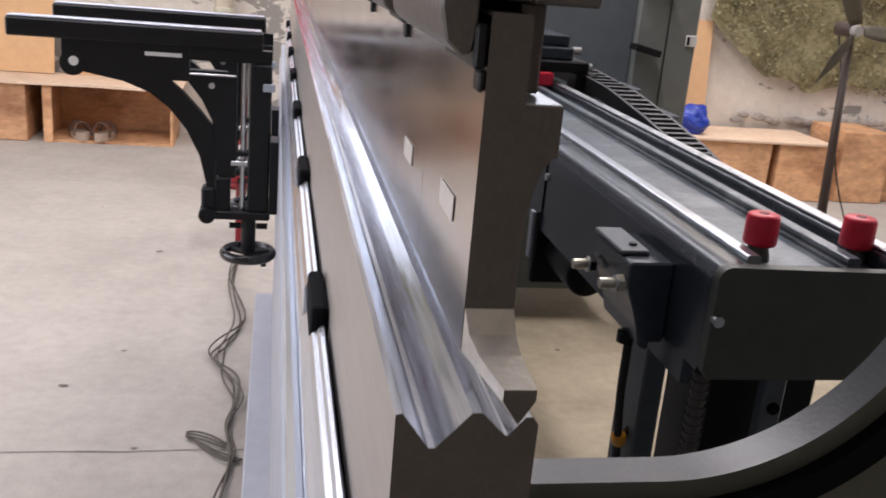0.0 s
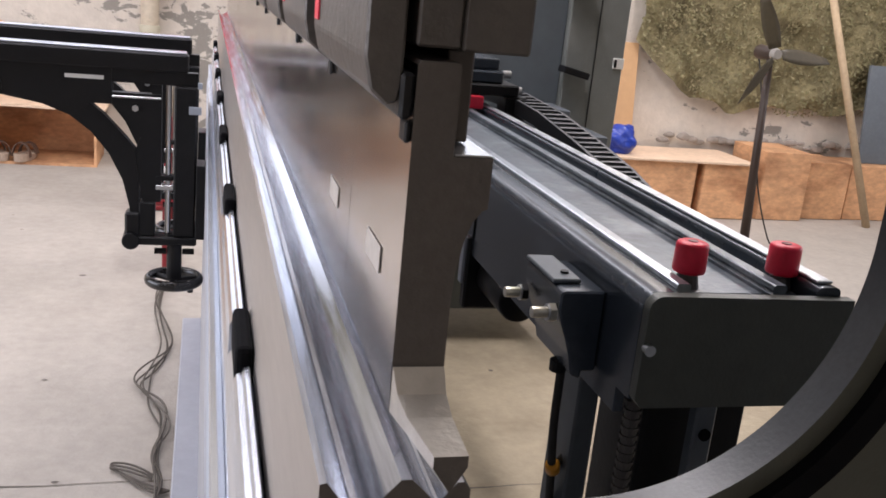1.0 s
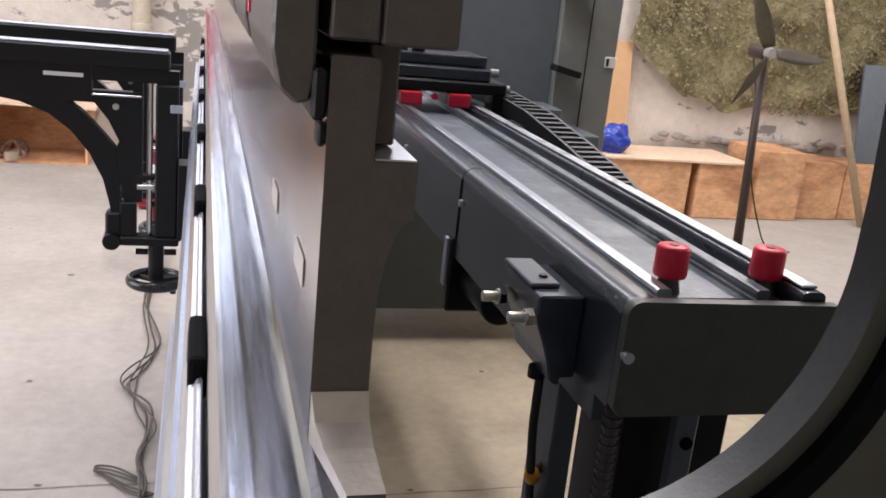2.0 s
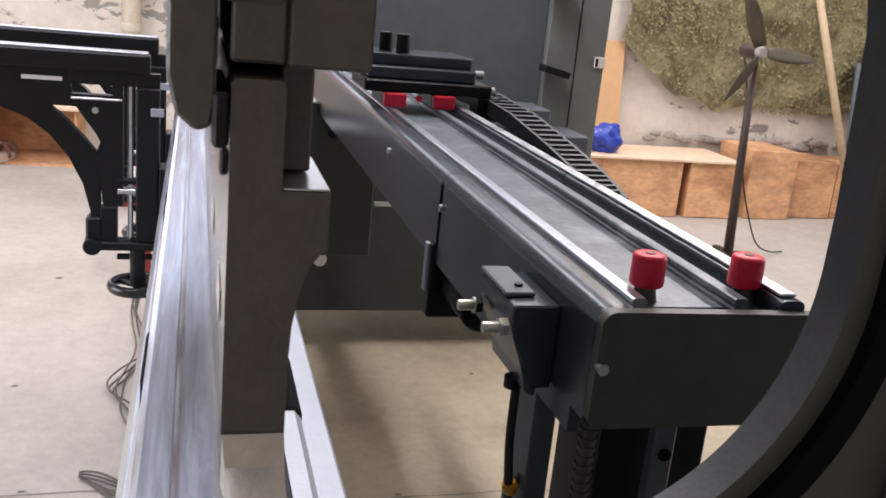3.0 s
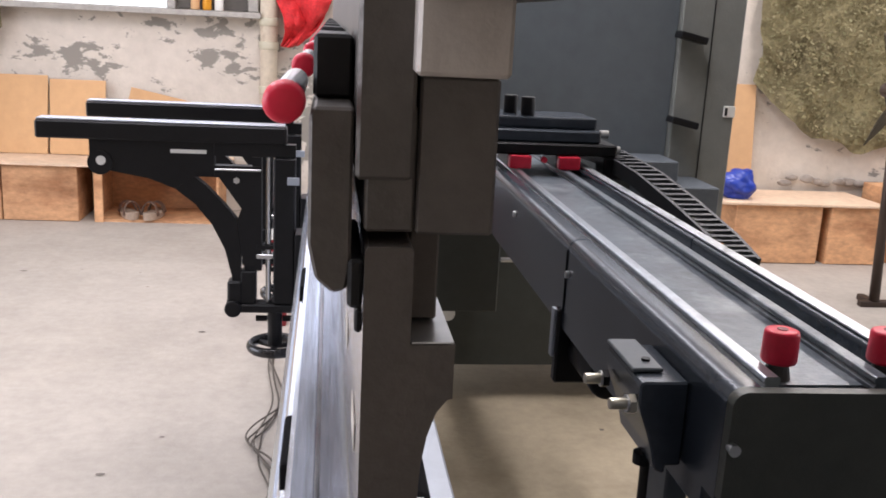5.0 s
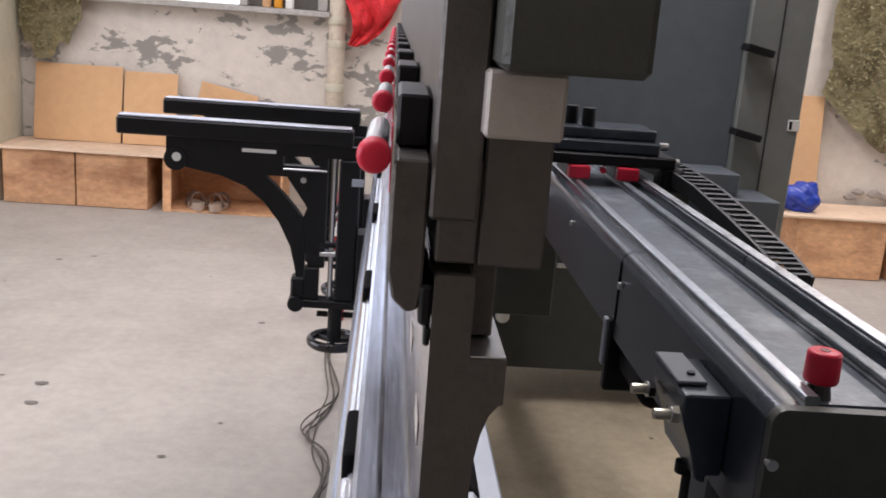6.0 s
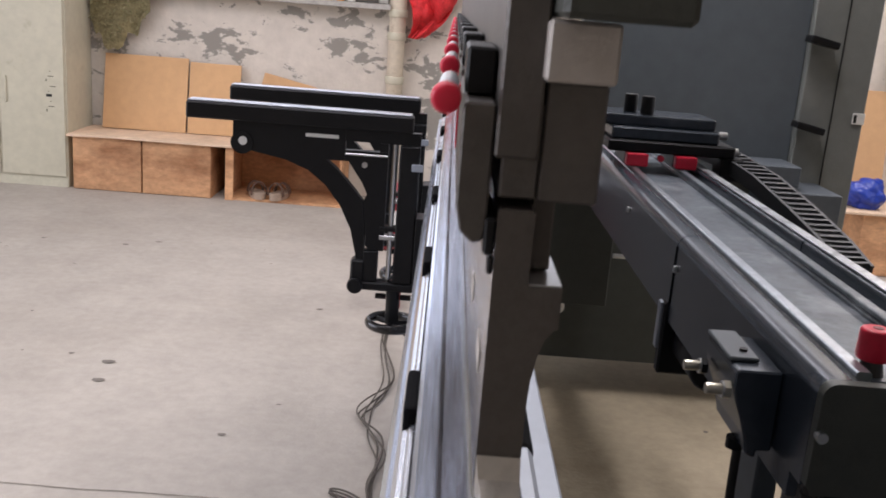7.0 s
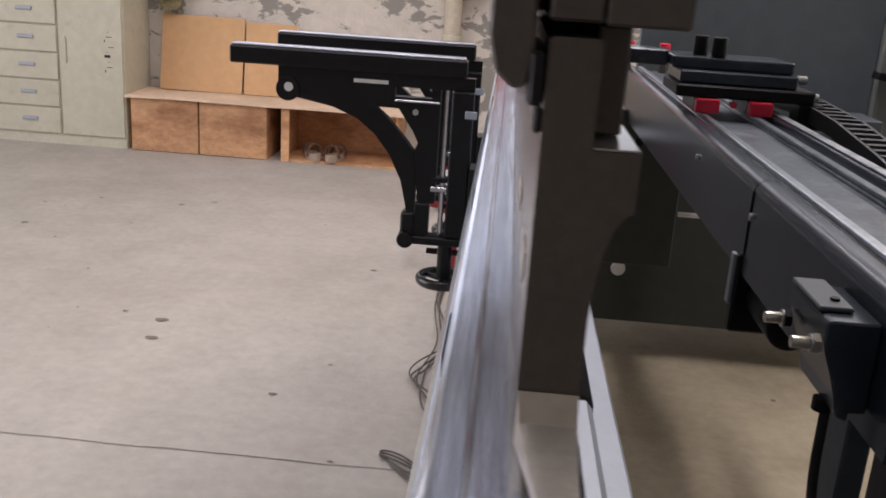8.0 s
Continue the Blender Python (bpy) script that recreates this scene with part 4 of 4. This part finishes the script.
for fx in (-0.215, 0.315):
    part("pane", box(fx, fx + 0.48, 5.904, 5.917, 1.705, 2.9), PANE_GLOW, win3, "dusty pane glowing in place of daylight")
# second added window out of view, also there only to be reflected
win2 = thing("window_2", "unseen high window added to reflect in the gauge beam", "window", kind="structure")
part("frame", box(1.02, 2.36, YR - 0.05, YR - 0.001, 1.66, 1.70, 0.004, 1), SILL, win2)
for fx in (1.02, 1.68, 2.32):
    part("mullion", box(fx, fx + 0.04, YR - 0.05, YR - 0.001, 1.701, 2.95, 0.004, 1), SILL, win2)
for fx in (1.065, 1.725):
    part("pane", box(fx, fx + 0.59, YR - 0.016, YR - 0.003, 1.705, 2.9), PANE_GLOW, win2, "dusty pane glowing in place of daylight")
part("pane", box(-0.945, -0.525, 5.905, 5.918, 1.24, 1.5), material("dark_glass", (0.12, 0.11, 0.10), 0.2, 0, 0.1, 4), win, "dark pane")
for k, (x, m, h) in enumerate(((-0.83, CARD, 0.14), (-0.76, YELLOW, 0.12), (-0.69, WHITE, 0.10))):
    solid("spray_can", cyl((x, 5.85, 1.2355), (x, 5.85, 1.2355 + h), 0.026, seg=16, bevel=0.006), m, "small can standing on the window sill", "can", "cans on the sill", smooth=True)
pipe = thing("wall_pipe", "cream painted pipe running up the wall", "pipe")
part("pipe", cyl((-0.395, 5.86, 0.0), (-0.395, 5.86, 3.39), 0.052, seg=24), material("pipe_paint", (0.66, 0.58, 0.46), 0.6, 0, 0.12, 8, second=(0.42, 0.33, 0.24), mask=(0.58, 0.68), mask_scale=7), pipe, smooth=True)
for z in (0.75, 1.02, 1.16):
    part("joint", cyl((-0.395, 5.86, z), (-0.395, 5.86, z + 0.05), 0.060, seg=24, bevel=0.006), CABINET, pipe, smooth=True)
bm = rough_sheet(40, 40, 0.36, 0.62, 0.13, 5, 2.2, 0.03)
for v in bm.verts:
    k = v.co.z / 0.62
    v.co.x = 0.06 + (v.co.x - 0.06) * min(1, 0.25 + 1.6 * k) + 0.03 * math.sin(9 * k)
ob = solid("red_cloth", bm, CLOTH_RED, "crumpled red cloth hanging on the wall", "cloth", smooth=True)
ob.matrix_world = pose(-0.36, 5.87, 1.06, 0, 4, 0)
md = ob.modifiers.new("thick", "SOLIDIFY")
md.thickness = 0.004


def net_piece(x0, x1, z0, z1, y, nx, nz, seed, lab, climb=0.0):
    ob = thing("camouflage_net", lab, "camouflage net", "camouflage nets")
    sx, sz = x1 - x0, z1 - z0
    bm = rough_sheet(nx, nz, sx, sz, 0.10, 3.2, seed, 0.12)
    # a ragged lower rim
    for v in bm.verts:
        u = v.co.x / sx
        sag = 0.10 * noise.noise(Vector((u * 7, seed, 0))) + 0.28 * (0.5 - abs(u - 0.45)) * (1 - v.co.z / sz) - climb * max(0, 1 - u / 0.16)
        v.co.z -= sag * (1 - v.co.z / sz)
    turned(bm, Matrix.Translation((x0, y, z0)))
    sheet = part("backing", bm, NET, ob, smooth=True)
    leaves = bmesh.new()
    rnd = random.Random(int(seed * 10))
    for k in range(int(sx * sz * 5200)):
        u, w = rnd.random(), rnd.random()
        x, z = x0 + u * sx, z0 + w * sz
        sag = 0.10 * noise.noise(Vector((u * 7, seed, 0))) + 0.28 * (0.5 - abs(u - 0.45)) * (1 - w) - climb * max(0, 1 - u / 0.16)
        z -= sag * (1 - w)
        kk = abs(noise.fractal(Vector((u * sx * 3.2 + seed, w * sz * 3.2, seed)), 1.0, 2.0, 5)) * 0.10 + 0.03
        s = rnd.uniform(0.006, 0.016)
        c = Vector((x, y - kk - rnd.uniform(0.0, 0.03), z))
        a = Vector((rnd.uniform(-1, 1), rnd.uniform(-0.7, 0.7), rnd.uniform(-1, 1))).normalized()
        b = a.cross(Vector((rnd.uniform(-0.4, 0.4), 1, rnd.uniform(-0.4, 0.4)))).normalized()
        vs = [leaves.verts.new(c + a * s * p + b * s * q) for p, q in ((-1, -0.2), (0, -0.5), (1, 0.1), (0.1, 0.45))]
        leaves.faces.new(vs)
    lf = part("scrap_cover", leaves, NETLEAF, ob, "loose scraps of olive and tan cloth")
    tagged(lf, kind="stuff")
    return ob


def island_material():
    m = material("net_scraps", (0.16, 0.13, 0.06), 0.95)
    n, l = m.node_tree.nodes, m.node_tree.links
    geo = n.new("ShaderNodeNewGeometry")
    ramp = n.new("ShaderNodeValToRGB")
    els = ramp.color_ramp.elements
    els[0].color, els[1].color = (0.185, 0.158, 0.080, 1), (0.33, 0.285, 0.165, 1)
    for p, c in ((0.3, (0.215, 0.185, 0.092, 1)), (0.6, (0.265, 0.22, 0.115, 1)), (0.85, (0.215, 0.205, 0.10, 1))):
        e = els.new(p)
        e.color = c
    l.new(geo.outputs["Random Per Island"], ramp.inputs[0])
    l.new(ramp.outputs[0], n["Principled BSDF"].inputs["Base Color"])
    return m


NETLEAF = island_material()
net_piece(2.44, 4.9, 0.72, 2.3, 5.25, 60, 40, 1.7, "brown and olive camouflage net bulging from the wall", 0.34)
net_piece(-2.32, -1.95, 1.02, 2.0, 5.90, 16, 30, 4.1, "olive camouflage net hanging in the corner")

# ---- right side of the far wall ----
crate(2.24, 2.745, 4.80, 5.22, 0.335, False, "orange plywood crate beside the wall")
crate(2.80, 3.115, 4.80, 5.22, 0.335, False, "narrow orange plywood crate beside the wall")
crate(3.21, 3.52, 4.82, 5.20, 0.42, False, "tall pale orange crate with a bottom batten")
crate(3.545, 3.86, 4.88, 5.22, 0.36, False, "bright orange plywood crate")
crate(3.88, 4.3, 4.90, 5.22, 0.35, False, "orange plywood crate at the end of the row")
bm = box(2.10, 3.115, 4.765, 5.23, 0.3365, 0.352, 0.003, 1)
for v in bm.verts:
    v.co.z += 0.006 * noise.noise(v.co * 3)
solid("cardboard_cover", bm, CARD_TOP, "flattened cardboard covering two crates", "cardboard")
leaning_card(2.17, 2.46, 5.14, 0.356, 0.62, 8, "tall cardboard sheet leaning beside the net")
bm = bmesh.new()
bmesh.ops.create_icosphere(bm, subdivisions=4, radius=1)
for v in bm.verts:
    k = 1 + 0.35 * noise.fractal(v.co * 1.7, 1.0, 2.0, 4)
    v.co = Vector((v.co.x * 0.11 * k, v.co.y * 0.10 * k, max(v.co.z * 0.085 * k, -0.075)))
turned(bm, Matrix.Translation((2.275, 4.93, 0.352 + 0.076)))
solid("blue_bag", bm, BLUE, "crumpled blue plastic bag on the cardboard", "bag", smooth=True)
bm = bmesh.new()
for k in range(22):
    sub = bmesh.new()
    bmesh.ops.create_icosphere(sub, subdivisions=3, radius=random.uniform(0.018, 0.040))
    for v in sub.verts:
        v.co *= 1 + 0.55 * noise.fractal(v.co * 14 + Vector((k, 0, 0)), 1.0, 2.0, 3)
        v.co = Vector((v.co.x * 1.7, v.co.y * 0.4, v.co.z * 0.75))
    turned(sub, Matrix.Translation((2.70 + k * 0.072, 5.235 + random.uniform(-0.02, 0.02), 0.385 + 0.05 * random.random())))
    merge(bm, sub)
solid("rubble", bm, STONE, "grey broken plaster lumps along the wall", "rubble", kind="stuff", smooth=True)

fan = thing("pedestal_fan", "bare pedestal fan with dark blades on a thin pole", "fan")
FX, FY, FZ = 2.565, 4.0, 1.03
fdark = material("fan_paint", (0.034, 0.019, 0.012), 0.5, 0, 0.15, 20)
fblade = material("blade_plastic", (0.055, 0.043, 0.022), 0.6, 0, 0.15, 12)
part("pole", cyl((2.615, FY, 0.03), (FX, FY, FZ - 0.03), 0.025, 0.017, 16), fdark, fan, smooth=True)
part("base", box(2.54, 2.69, FY - 0.02, FY + 0.02, 0.0, 0.03, 0.004, 1), fdark, fan)
part("base", box(2.595, 2.635, FY + 0.0205, FY + 0.12, 0.0, 0.03, 0.004, 1), fdark, fan)
part("motor", cyl((FX, FY + 0.10, FZ), (FX, FY - 0.03, FZ), 0.036, 0.030, 20, 0.006), fdark, fan, smooth=True)
part("hub", cyl((FX, FY - 0.03, FZ), (FX, FY - 0.06, FZ), 0.03, 0.022, 16), material("hub_plastic", (0.30, 0.28, 0.25), 0.4), fan, "pale hub")
for a in (0, 118, 240):
    bm = bmesh.new()
    rows = []
    for i in range(8):
        r = 0.03 + 0.26 * i / 7
        hw = 0.012 + 0.022 * math.sin(math.pi * min(1, 0.15 + i / 8.0))
        rows.append([bm.verts.new((r, 0.018 * s - 0.045, hw * s)) for s in (-1, -0.3, 0.4, 1)])
    for p, q in zip(rows, rows[1:]):
        for j in range(3):
            bm.faces.new((p[j], p[j + 1], q[j + 1], q[j]))
    bl = part("blade", turned(bm, Matrix.Translation((FX, FY, FZ)) @ pose(0, 0, 0, 0, -a + 3, 0)), fblade, fan, smooth=True)
    md = bl.modifiers.new("thick", "SOLIDIFY")
    md.thickness = 0.003
part("cord", tube([(FX, FY + 0.1, FZ - 0.02), (FX + 0.06, FY + 0.06, 0.75), (2.62, FY + 0.03, 0.45), (2.72, FY + 0.04, 0.2), (2.78, FY - 0.02, 0.02), (3.0, FY + 0.1, 0.008)], 0.004), CABLE, fan, smooth=True)

bm = cyl((3.93, 4.72, 0.0), (3.44, 4.92, 1.5), 0.024, 0.022, 10)
solid("wooden_pole", bm, WOOD, "pale wooden pole leaning against the wall", "pole", smooth=True)
solid("grey_panel", turned(box(0, 0.5, 0, 0.02, 0, 0.62, 0.003, 1), Matrix.Translation((4.0, 5.0, 0.352)) @ pose(0, 0, 0, -8, 0, 0)), MOTOR, "grey green panel leaning on the crates", "panel")
boot = thing("work_boot", "black work boot on the floor beside the gauge", "boot")
bm = bmesh.new()
bmesh.ops.create_uvsphere(bm, u_segments=16, v_segments=10, radius=1)
for v in bm.verts:
    v.co = Vector((v.co.x * 0.05, v.co.y * 0.13, max(v.co.z, -0.15) * (0.13 if v.co.y > 0.1 else 0.07)))
part("upper", turned(bm, Matrix.Translation((1.72, 3.75, 0.045))), BLACK, boot, smooth=True)
part("sole", box(1.672, 1.768, 3.62, 3.88, 0.0, 0.034, 0.006, 2), CABLE, boot)
